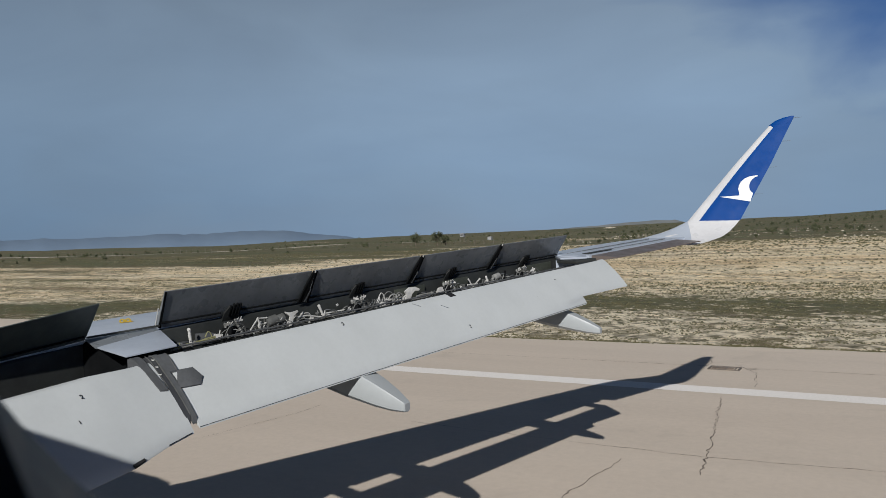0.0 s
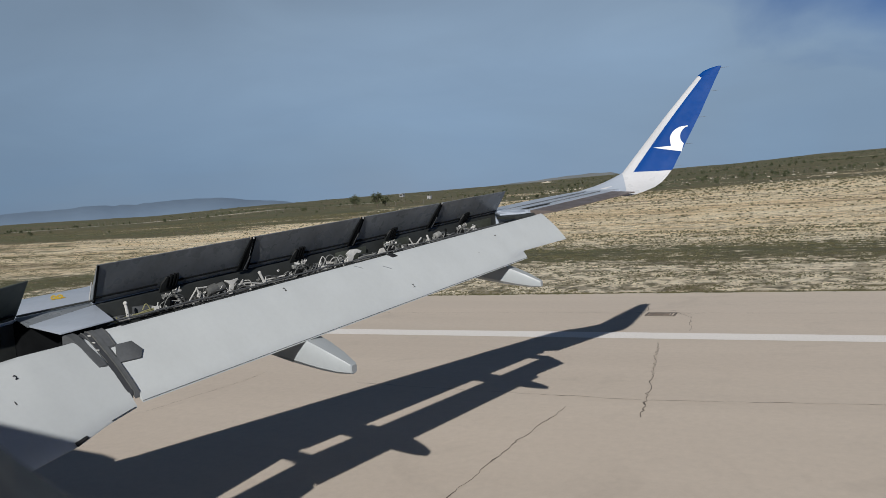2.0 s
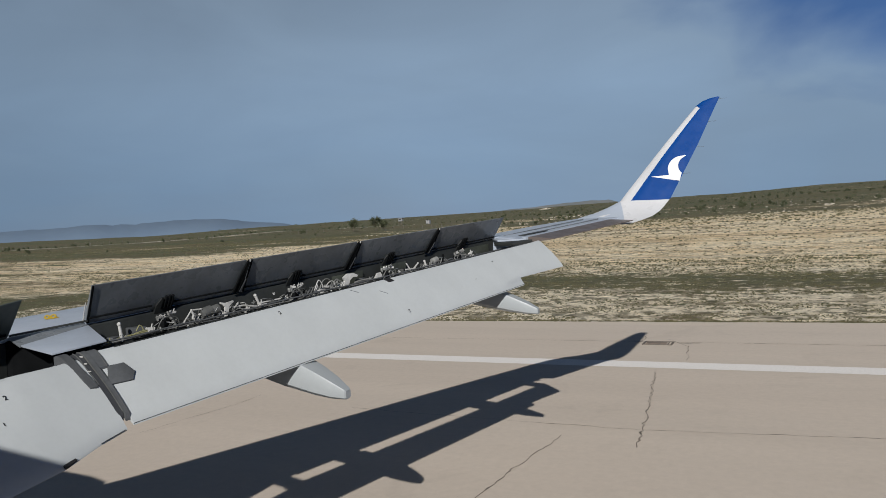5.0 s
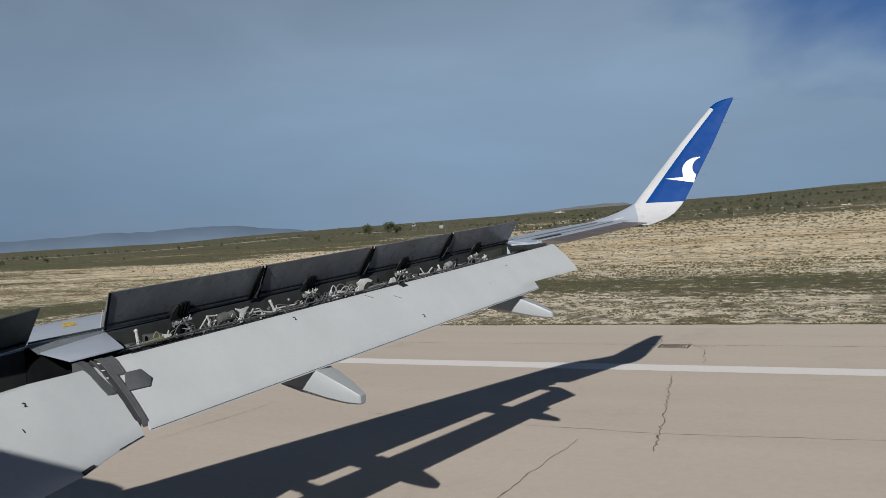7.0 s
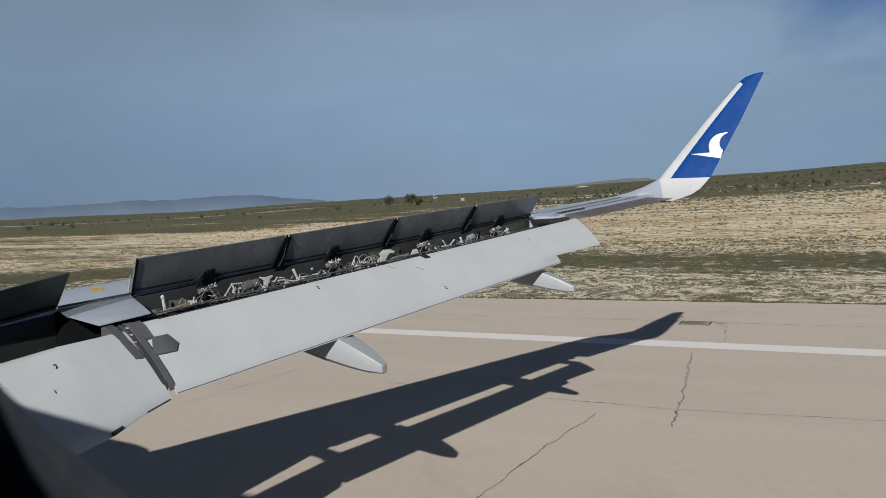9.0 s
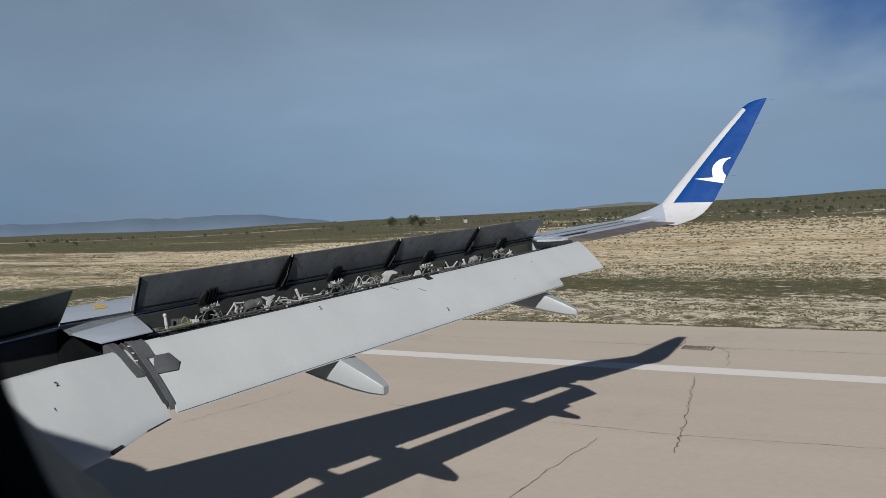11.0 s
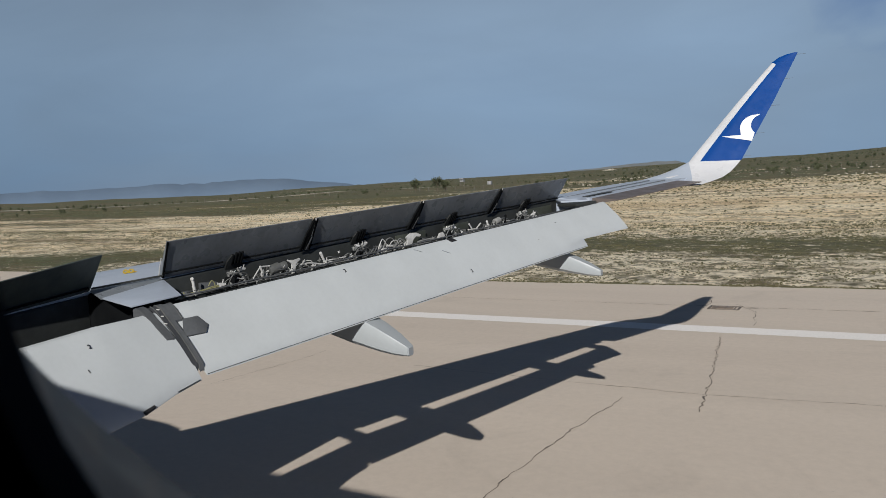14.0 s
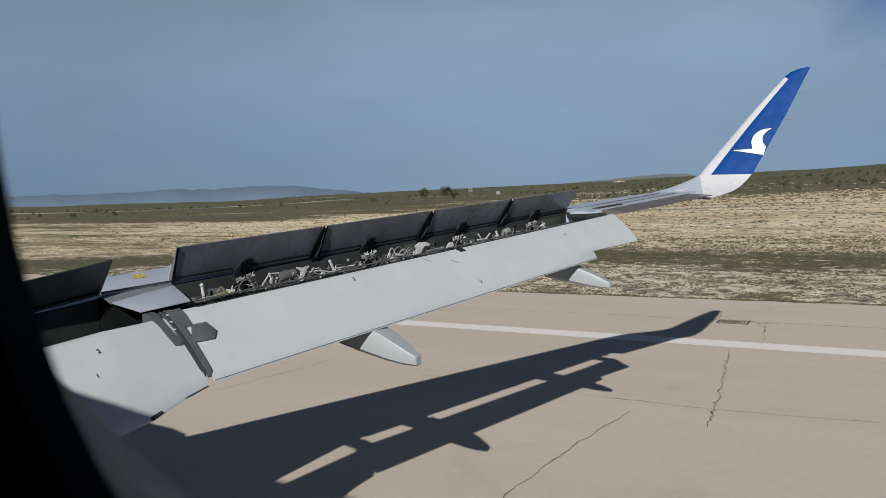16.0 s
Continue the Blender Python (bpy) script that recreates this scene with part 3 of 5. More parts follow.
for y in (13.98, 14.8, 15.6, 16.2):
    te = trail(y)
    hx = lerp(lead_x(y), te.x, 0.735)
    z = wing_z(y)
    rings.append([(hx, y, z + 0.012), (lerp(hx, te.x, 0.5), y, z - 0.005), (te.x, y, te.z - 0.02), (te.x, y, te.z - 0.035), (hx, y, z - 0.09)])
part("aileron", loft(rings), M_AILERON, plane, "aileron with a brown ground reflection in its grey", 30)
part("fixed_trailing_edge", slab([(-5.0, 13.96, 3.965), (-4.45, 14.0, 3.985), (-4.30, 13.70, 3.945), (-4.72, 13.52, 3.94)], 0.03, 0.005), M_SKIN, plane, "light grey fixed trailing edge panel")
lump = bmesh.new()
bmesh.ops.create_uvsphere(lump, u_segments=20, v_segments=10, radius=1.0, matrix=Matrix.Translation((-4.72, 13.86, 3.955)) @ Matrix.Rotation(radians(-22), 4, "Z") @ Matrix.Diagonal((0.26, 0.14, 0.04, 1)))
part("flap_end_fairing", lump, M_SKIN, plane, "light grey rounded flap end fairing")
part("end_slot", slab([(-4.80, 13.55, 3.885), (-4.45, 13.78, 3.915), (-4.15, 13.72, 3.92), (-4.40, 13.40, 3.88)], 0.05, 0.01), M_DARK, plane, "dark slot at the flap end")
part("aileron_slot", slab([(-4.52, 14.05, 4.008), (-4.20, 14.62, 4.066), (-4.15, 14.60, 4.066), (-4.40, 14.05, 4.006)], 0.012), M_DARK, plane, "dark slot ahead of the aileron")
for f in (0.42, 0.60):
    part("panel_seam", rod(bmesh.new(), (lerp(lead_x(14.1), trail(14.1).x, f), 14.1, wing_z(14.1) + 0.034 - 0.03 * (f - 0.42)), (lerp(lead_x(16.2), trail(16.2).x, f), 16.2, wing_z(16.2) + 0.036 - 0.03 * (f - 0.42)), 0.010, 6), M_UNDER, plane, "dark seam along the wing skin")
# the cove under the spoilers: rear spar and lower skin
# Cove surfaces share one dark grey; the middle bay's near-black stands for shade.
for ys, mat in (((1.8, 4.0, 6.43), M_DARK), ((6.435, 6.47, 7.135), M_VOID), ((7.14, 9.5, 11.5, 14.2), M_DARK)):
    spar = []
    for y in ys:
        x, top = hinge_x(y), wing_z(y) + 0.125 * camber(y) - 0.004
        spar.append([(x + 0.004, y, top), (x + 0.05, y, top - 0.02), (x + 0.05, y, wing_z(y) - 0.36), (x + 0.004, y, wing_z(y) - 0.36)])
    part("rear_spar", loft(spar), mat, plane, "dark rear spar")


def flap_nose(y):
    return Vector((lerp(-6.25, -4.11, (y - 6.43) / 7.33), y, lerp(3.22, 3.92, (y - 6.43) / 7.33)))


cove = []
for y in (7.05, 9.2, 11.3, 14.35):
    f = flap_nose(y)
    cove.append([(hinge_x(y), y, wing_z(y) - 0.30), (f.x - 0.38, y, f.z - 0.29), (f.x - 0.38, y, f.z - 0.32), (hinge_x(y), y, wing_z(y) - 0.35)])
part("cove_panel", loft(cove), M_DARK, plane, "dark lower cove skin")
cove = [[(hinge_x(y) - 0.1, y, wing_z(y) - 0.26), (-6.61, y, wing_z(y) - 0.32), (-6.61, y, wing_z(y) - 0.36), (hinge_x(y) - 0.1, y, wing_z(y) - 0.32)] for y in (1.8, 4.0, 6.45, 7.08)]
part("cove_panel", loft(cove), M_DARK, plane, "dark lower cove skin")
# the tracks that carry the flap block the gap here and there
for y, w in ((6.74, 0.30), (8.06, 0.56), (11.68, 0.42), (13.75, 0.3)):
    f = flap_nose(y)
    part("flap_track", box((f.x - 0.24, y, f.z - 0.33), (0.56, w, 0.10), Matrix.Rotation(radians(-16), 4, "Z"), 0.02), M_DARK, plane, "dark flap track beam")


def on_wing(x, y, up=0.0):
    return Vector((x, y, skin_z(x, y) + up))


# seams and a pointed panel between the two sets of spoilers
part("trailing_wedge", slab([(-7.10, 6.36, 3.268), (-6.98, 7.06, 3.375), (-6.28, 6.70, 3.285), (-6.42, 6.20, 3.235)], 0.018, 0.003), M_SKIN, plane, "pale grey pointed trailing edge panel")
# Added dark plate stands for the shadow lying ahead of the wedge.
part("shade_plate", slab([(-7.46, 6.46, 3.325), (-7.13, 7.13, 3.392), (-6.96, 7.04, 3.366), (-7.12, 6.36, 3.258)], 0.012), M_UNDER, plane, "dark grey plate for the shadow beside the wedge")
seam = bmesh.new()
rod(seam, (-7.40, 6.44, 3.352), (-7.08, 7.13, 3.418), 0.012, 6)
part("panel_seam", seam, M_DARK, plane, "dark seam between wing panels")


def stencil_ring(x, y, half_x, half_y, hole):
    """A flat painted loop that lies on the wing's skin."""
    outer, inner = [], []
    across, away = Vector((0.60, 0.80, 0)), Vector((-0.80, 0.60, 0))
    for i in range(20):
        a = 2 * math.pi * i / 20
        for ring, k in ((outer, 1.0), (inner, hole)):
            d = across * (half_x * k * math.cos(a)) + away * (half_y * k * math.sin(a))
            ring.append(on_wing(x + d.x, y + d.y, 0.005))
    bm = loft([outer, inner], caps=False)
    return bm


for dx, half in ((-0.036, 0.030), (0.028, 0.034)):
    part("stencil", stencil_ring(-7.80 + 0.6 * dx, 7.22 + 0.8 * dx, half, 0.12, 0.42), M_YELLOW, wing, "small yellow stencil mark")
part("stencil", stencil_ring(-7.72, 7.20, 0.060, 0.030, 0.05), M_YELLOW, wing, "small yellow stencil mark")


# spoilers
def spoiler(t0, t1, hin, hout, tin, tout, mat=M_UNDER, label="raised spoiler with dark grey underside"):
    a, b = hin.lerp(hout, t0), hin.lerp(hout, t1)
    c, d = tin.lerp(tout, t0), tin.lerp(tout, t1)
    n = (b - a).cross(c - a).normalized()
    rings = []
    for u, th in ((0.0, 0.055), (0.18, 0.06), (0.6, 0.038), (1.0, 0.010)):
        p, q = a.lerp(c, u), b.lerp(d, u)
        rings.append([p + n * th / 2, q + n * th / 2, q - n * th / 2, p - n * th / 2])
    ob = part("spoiler", loft(rings), mat, plane, label, 30)
    # stiffener along the root, end ribs and the hinge fairing below
    aft = -n if n.x < 0 else n
    p, q = a.lerp(c, 0.17) + aft * 0.045, b.lerp(d, 0.17) + aft * 0.045
    for k0, k1 in ((0.01, 0.385), (0.50, 0.985)):
        part("stiffener", rod(bmesh.new(), p.lerp(q, k0), p.lerp(q, k1), 0.011, 6), M_VOID, ob)
    edge = slab([a.lerp(c, 0.02) + aft * 0.03, c + aft * 0.012, c.lerp(d, 0.011) + aft * 0.012, a.lerp(b, 0.013).lerp(c.lerp(d, 0.013), 0.02) + aft * 0.035], 0.02)
    part("end_seal", edge, M_VOID, ob, "dark rubber end seal")
    return ob, a, b, c, d, aft


CUTS = [0.0, 0.273, 0.527, 0.760, 1.0]
spoilers = []
for t0, t1 in zip(CUTS, CUTS[1:]):
    spoilers.append(spoiler(t0 + 0.004, t1 - 0.004, HINGE_IN, HINGE_OUT, TOP_IN, TOP_OUT))
part("spoiler_edge", rod(bmesh.new(), HINGE_IN + Vector((0.035, -0.02, 0.0)), HINGE_IN.lerp(TOP_IN, 0.55) + Vector((0.020, -0.018, 0)), 0.007, 6), M_STEEL, spoilers[0][0], "bright bare metal end rib")
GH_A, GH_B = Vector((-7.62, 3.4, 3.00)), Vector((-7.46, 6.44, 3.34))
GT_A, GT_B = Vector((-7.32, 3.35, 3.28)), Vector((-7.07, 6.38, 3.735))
spoiler(0.0, 1.0, GH_A, GH_B, GT_A, GT_B, M_SHADED_UNDER, "raised inboard spoiler, dark green underside with shade in its colour")


# flaps
PROFILE = [(0.0, 0.0), (0.10, 0.15), (0.22, 0.31), (0.36, 0.485), (0.50, 0.64), (0.65, 0.79), (0.76, 0.91), (0.84, 0.975), (0.90, 1.00), (0.955, 0.975), (0.985, 0.90),
           (0.965, 0.80), (0.86, 0.70), (0.6, 0.46), (0.3, 0.20), (0.0, -0.03)]


def flap_ring(te, nose, k=1.0):
    te, nose = Vector(te), Vector(nose)
    return [(lerp(te.x, nose.x, u), lerp(te.y, nose.y, u), lerp(te.z, nose.z, v)) for u, v in PROFILE]


FLAP_TE_IN, FLAP_TE_OUT = Vector((-5.40, 6.20, 2.65)), Vector((-3.50, 13.30, 3.43))
FLAP_NO_IN, FLAP_NO_OUT = Vector((-6.047, 6.27, 3.2545)), Vector((-3.976, 13.36, 3.931))


def flap_point(t, u, up=0.0):
    """A place on the outboard flap's top: t along the span, u from the trailing edge to the nose."""
    te, no = FLAP_TE_IN.lerp(FLAP_TE_OUT, t), FLAP_NO_IN.lerp(FLAP_NO_OUT, t)
    for (a, p), (b, q) in zip(PROFILE, PROFILE[1:]):
        if a <= u <= b:
            v = p + (q - p) * (u - a) / (b - a)
            break
    return Vector((lerp(te.x, no.x, u), lerp(te.y, no.y, u), lerp(te.z, no.z, v) + up))


rings = []
for t in (0.0, 0.25, 0.5, 0.75, 0.845):
    rings.append(flap_ring(FLAP_TE_IN.lerp(FLAP_TE_OUT, t), FLAP_NO_IN.lerp(FLAP_NO_OUT, t)))
for t, back in ((0.8455, 0.10), (1.0, 0.08)):
    te, no = FLAP_TE_IN.lerp(FLAP_TE_OUT, t) + Vector((0, 0, 0.075 if t > 0.9 else 0.0)), FLAP_NO_IN.lerp(FLAP_NO_OUT, t)
    rings.append([Vector(p) if u > 0.12 else Vector(p).lerp(flap_point(t, 0.13), 1.0 if back > 0.05 and t < 0.9 else 0.0) for p, (u, v) in zip(flap_ring(te, no), PROFILE)])
flap = part("flap", loft(rings), M_GREY, plane, "lowered light grey trailing edge flap", 40)


def flap_strip(bm, t_of, width, u0, u1, up, thick=0.02, n=14):
    """A raised strip that runs over the flap from trailing edge to nose."""
    rows = []
    for i in range(n + 1):
        u = lerp(u0, u1, i / n)
        rows.append([flap_point(t_of(u), u, up), flap_point(t_of(u) + width, u, up), flap_point(t_of(u) + width, u, up - thick), flap_point(t_of(u), u, up - thick)])
    b = loft(rows)
    me = bpy.data.meshes.new("strip")
    b.to_mesh(me)
    b.free()
    bm.from_mesh(me)
    bpy.data.meshes.remove(me)
    return bm


part("end_seal", flap_strip(bmesh.new(), lambda u: lerp(-0.0055, -0.014, u), 0.006, 0.06, 0.95, 0.034, 0.06), M_RUBBER, flap, "dark curved rubber end seal")
part("end_seal", flap_strip(bmesh.new(), lambda u: lerp(-0.013, -0.0225, u), 0.0065, 0.08, 0.95, 0.026, 0.06), M_SEAL, flap, "dark curved flap end rib")
part("end_seal", flap_strip(bmesh.new(), lambda u: lerp(-0.020, -0.042, u), 0.010, 0.39, 0.95, 0.046, 0.08), M_RUBBER, flap, "dark curved rubber end seal")
part("seal_bracket", flap_strip(bmesh.new(), lambda u: lerp(-0.002, -0.008, u), 0.013, 0.62, 0.94, 0.024, 0.04), M_RUBBER, flap, "dark rubber seal bracket")
for t0, t1, u0, u1, up in ((-0.0065, -0.0155, 0.10, 0.93, 0.037), (0.0055, 0.0045, 0.62, 0.93, 0.027), (-0.0125, -0.0225, 0.42, 0.90, 0.031)):
    part("edge_bead", flap_strip(bmesh.new(), lambda u: lerp(t0, t1, u), 0.0008, u0, u1, up, 0.012), M_WORN, flap, "thin bright metal edge of the seal")
for u, t in ((0.80, -0.016), (0.70, -0.0165), (0.60, -0.0175)):
    p = flap_point(t, u, 0.028)
    part("seal_clip", box(p, (0.035, 0.012, 0.012), Matrix.Rotation(0.4, 4, "Z"), 0.004), M_STEEL, flap, "pale metal seal clip")
pad = slab([flap_point(0.006, 0.62, 0.014), flap_point(0.026, 0.61, 0.014), flap_point(0.032, 0.47, 0.014), flap_point(0.024, 0.38, 0.014), flap_point(-0.006, 0.40, 0.014)], 0.024, 0.005)
part("wear_pad", pad, M_RUBBER, flap, "dark grey wear pad")


def numeral(text, at, across, up, size, parent):
    """A small painted numeral lying on a surface."""
    cu = bpy.data.curves.new("numeral", "FONT")
    cu.body, cu.size, cu.align_x, cu.align_y, cu.extrude = text, size, "CENTER", "CENTER", 0.002
    cu.materials.append(M_BLACK)
    tmp = new("numeral_outline", cu)
    bpy.context.view_layer.update()
    me = bpy.data.meshes.new_from_object(tmp)
    bpy.data.objects.remove(tmp)
    ob = new("numeral", me)
    x = Vector(across).normalized()
    z = x.cross(Vector(up)).normalized()
    m = Matrix((x, z.cross(x), z)).transposed().to_4x4()
    m.translation = Vector(at) + z * 0.006
    ob.matrix_world = m
    ob.parent = parent
    ob["label"] = "small black painted numeral"
    return ob


for t, u in ((0.278, 0.73), (0.512, 0.18)):
    numeral("2", flap_point(t, u), flap_point(t + 0.02, u) - flap_point(t, u), flap_point(t, u + 0.05) - flap_point(t, u), 0.066, flap)
for t, u in ((0.802, 0.63), (0.720, 0.36)):
    b = bmesh.new()
    bmesh.ops.create_cone(b, cap_ends=True, segments=10, radius1=0.014 if t > 0.8 else 0.006, radius2=0.010 if t > 0.8 else 0.005, depth=0.008, matrix=Matrix.Translation(flap_point(t, u, 0.002)))
    part("fastener", b, M_BLACK, flap, "small black fastener head")
for t, u in ((0.428, 0.81), (0.482, 0.66)):
    part("scratch", slab([flap_point(t, u, 0.003), flap_point(t + 0.012, u - 0.09, 0.003), flap_point(t + 0.0135, u - 0.09, 0.003), flap_point(t + 0.0015, u, 0.003)], 0.004), M_UNDER, flap, "thin grey scratch")
b = flap_strip(bmesh.new(), lambda u: 0.512 + 0.05 * (0.86 - u), 0.013, 0.77, 0.86, 0.010, 0.02, 4)
part("scuff_patch", b, M_BLACK, flap, "black worn patch")
part("rub_strip", flap_strip(bmesh.new(), lambda u: 0.03, 0.95, 0.88, 0.93, 0.006, 0.015, 2), M_DARK, flap, "dark rub strip along the nose")

# Thin dark rod added in place of the trailing edge's shaded face.
edge = bmesh.new()
rod(edge, flap_point(0.0, 0.0, -0.002), flap_point(0.845, 0.0, -0.002), 0.0028, 6)
part("shaded_edge_line", edge, M_CABIN, flap, "thin dark line for the shaded trailing edge")

INNER = [((-5.40, 2.0, 2.02), (-6.55, 2.0, 2.81)), ((-5.40, 5.48, 2.47), (-6.10, 5.45, 3.178)), ((-5.40, 5.52, 2.475), (-6.09, 5.49, 3.183)), ((-5.41, 5.83, 2.56), (-6.06, 5.86, 3.195)), ((-5.39, 6.12, 2.625), (-6.03, 6.14, 3.215))]
inner_flap = part("flap", loft([flap_ring(a, b) for a, b in INNER]), M_GREY, plane, "lowered light grey inboard flap", 40)
def inner_point(y, u, up=0.0):
    te, no = Vector((-5.40, y, 2.47 + 0.1293 * (y - 5.48))), Vector((-6.10 + 0.129 * (y - 5.45), y, 3.178 + 0.1055 * (y - 5.45)))
    for (a, p), (b, q) in zip(PROFILE, PROFILE[1:]):
        if a <= u <= b:
            v = p + (q - p) * (u - a) / (b - a)
            break
    return Vector((lerp(te.x, no.x, u), y, lerp(te.z, no.z, v) + up))


numeral("2", inner_point(5.36, 0.68), (0, 1, 0.1), inner_point(5.36, 0.71) - inner_point(5.36, 0.66), 0.062, inner_flap)
numeral("1", inner_point(5.24, 0.46), (0, 1, 0.1), inner_point(5.24, 0.49) - inner_point(5.24, 0.44), 0.05, inner_flap)
# The inboard flap gets a short added shade line as well.
part("shaded_edge_line", rod(bmesh.new(), (-5.405, 5.86, 2.563), (-5.388, 6.10, 2.617), 0.004, 6), M_CABIN, inner_flap, "thin dark line for the shaded trailing edge")
part("corner_clip", slab([(-5.41, 5.49, 2.482), (-5.375, 5.49, 2.466), (-5.385, 5.60, 2.50), (-5.405, 5.60, 2.51)], 0.02), M_BLACK, inner_flap, "black corner clip")
part("rub_strip", loft([[inner_point(y, u, w) for u, w in ((0.90, 0.004), (0.94, 0.006), (0.94, -0.01), (0.90, -0.01))] for y in (3.5, 4.5, 5.40)]), M_DARK, inner_flap, "dark rub strip along the nose")


# flap track fairings
def fairing(tip, length, width, depth, rise):
    """A canoe-shaped pod under the flap, its blunt tail hanging below the trailing edge."""
    rings = []
    for dx, w, lo, hi in ((0.0, 0.28, 0.008, 0.098), (0.012, 0.36, 0.0, 0.112), (0.17, 0.63, 0.005, 0.215), (0.37, 0.82, 0.035, 0.325), (0.75, 1.0, 0.115, 0.50), (1.07, 1.0, 0.20, 0.58), (1.5, 0.7, 0.36, 0.72)):
        h = hi - lo
        shape = ((-0.46, 0.16), (-0.5, 0.45), (-0.49, 0.86), (-0.45, 0.965), (0.0, 1.0), (0.42, 0.98), (0.49, 0.84), (0.5, 0.45), (0.46, 0.16), (0.28, 0.02), (0.0, 0.0), (-0.28, 0.02))
        ring = [(tip[0] - dx * length, tip[1] + px * width * w, tip[2] + (lo + h * v) * depth + rise * dx) for px, v in shape]
        rings.append(ring)
    return part("flap_track_fairing", loft(rings), M_POD, plane, "pale grey wedge-shaped flap track fairing", 24)


fairing((-4.41, 8.16, 2.46), 1.0, 0.34, 1.0, 0.0)
fairing((-3.50, 11.94, 2.885), 1.05, 0.28, 0.85, 0.0)
fairing((-4.6, 3.6, 1.95), 1.1, 0.34, 1.0, 0.0)

# winglet
CANT = 0.365


def tipxyz(x, z, out=0.0):
    return Vector((x, 16.9 + CANT * (z - 4.4) + out, z))


def wl_lead(z):
    for (z0, x0), (z1, x1) in zip(WL_LEAD, WL_LEAD[1:]):
        if z0 <= z <= z1:
            return lerp(x0, x1, (z - z0) / (z1 - z0))
    return WL_LEAD[-1][1]


def wl_trail(z):
    for (z0, x0), (z1, x1) in zip(WL_TRAIL, WL_TRAIL[1:]):
        if z0 <= z <= z1:
            return lerp(x0, x1, (z - z0) / (z1 - z0))
    return WL_TRAIL[-1][1]


WL_LEAD = [(4.10, -4.52), (4.20, -4.30), (4.28, -4.03), (4.35, -3.78), (4.44, -3.56), (4.57, -3.31), (5.18, -2.843), (5.84, -2.329), (6.436, -1.828), (6.52, -1.715), (6.572, -1.56), (6.585, -1.44)]
WL_TRAIL = [(4.10, -3.0), (4.13, -2.89), (4.215, -2.623), (4.344, -2.468), (4.561, -2.319), (5.658, -1.787), (6.55, -1.400), (6.585, -1.385)]


def winglet_y(z):
    if z > 4.62:
        return 16.9 + CANT * (z - 4.4)
    return 16.98 - 0.75 * ((4.62 - z) / 0.52) ** 1.7


rings = []
for z in (4.10, 4.16, 4.24, 4.33, 4.44, 4.57, 4.75, 5.18, 5.7, 6.2, 6.436, 6.52, 6.565, 6.582):
    a, b = wl_lead(z), wl_trail(z)
    y = winglet_y(z)
    c = b - a
    ring = []
    for u, th in ((0, 0.0), (0.03, 0.022), (0.12, 0.04), (0.35, 0.052), (0.7, 0.03), (1.0, 0.004)):
        ring.append((a + c * u, y - th * min(c, 1.2), z + 0.2 * th))
    for u, th in ((1.0, 0.004), (0.7, 0.03), (0.35, 0.05), (0.12, 0.04), (0.03, 0.022)):
        ring.append((a + c * u, y + th * min(c, 1.2), z))
    rings.append(ring)
winglet = part("winglet", loft(rings), M_WHITE, plane, "tall white and blue upturned winglet", 50)


def wl_skin(x, z, lift):
    """A place just proud of the winglet's inner face."""
    a, b = wl_lead(z), wl_trail(z)
    c = b - a
    u = min(max((x - a) / c, 0), 1)
    th = 0.0
    prof = [(0, 0.0), (0.03, 0.022), (0.12, 0.04), (0.35, 0.052), (0.7, 0.03), (1.0, 0.004)]
    for (p, s), (q, r) in zip(prof, prof[1:]):
        if p <= u <= q:
            th = s + (r - s) * (u - p) / (q - p)
    return Vector((x, winglet_y(z) - th * min(c, 1.2) - lift, z))


def strip_x(z):
    return lerp(-3.084, -1.732, (z - 4.559) / 1.856) - 0.028 * math.sin(math.pi * (z - 4.559) / 1.856)


zs = [4.556 + (6.590 - 4.556) * i / 40 for i in range(41)]
rows = []
for z in zs:
    a = strip_x(z) if z < 6.42 else wl_lead(z) - 0.006
    b = wl_trail(z) + 0.008
    rows.append([wl_skin(lerp(a, b, i / 16), z, 0.008) for i in range(17)])
part("blue_panel", loft(rows, closed=False), M_BLUE, winglet, "deep blue painted panel", 60)


# Wing-grey overlay; its colour also carries the shading of the curved root.
rows = []
for i in range(13):
    z = 4.135 + 0.43 * i / 12
    a, b = wl_lead(z) - 0.003, lerp(-3.10, -3.305, i / 12)
    rows.append([wl_skin(lerp(a, max(a + 0.004, b), j / 10), z, 0.022) for j in range(11)])
part("root_panel", loft(rows, closed=False), M_SKIN, winglet, "grey root of the winglet, the curve's shading in its colour", 60)


cap = []
for z in (6.425, 6.46, 6.49, 6.52, 6.545, 6.565, 6.586):
    a, b, y = wl_lead(z) - 0.008, wl_trail(z) + 0.008, winglet_y(z)
    c = b - a
    section_of = ((0, 0.0), (0.03, 0.022), (0.12, 0.04), (0.35, 0.052), (0.7, 0.03), (1.0, 0.004))
    cap.append([(a + c * u, y - th * c - 0.006, z + 0.2 * th) for u, th in section_of] + [(a + c * u, y + th * c + 0.006, z) for u, th in reversed(section_of)])
part("tip_cap", loft(cap), M_BLUE, winglet, "deep blue painted tip", 50)


def emblem(outline, lift):
    bm = bmesh.new()
    f = bm.faces.new([bm.verts.new(wl_skin(x, z, lift)) for x, z in outline])
    bmesh.ops.triangulate(bm, faces=[f])
    return bm


arc = []
for i in range(13):
    a = radians(-160 - 110 * i / 12)
    arc.append((-2.09 + 0.272 * math.cos(a), 5.18 + 0.245 * math.sin(a)))
back = []
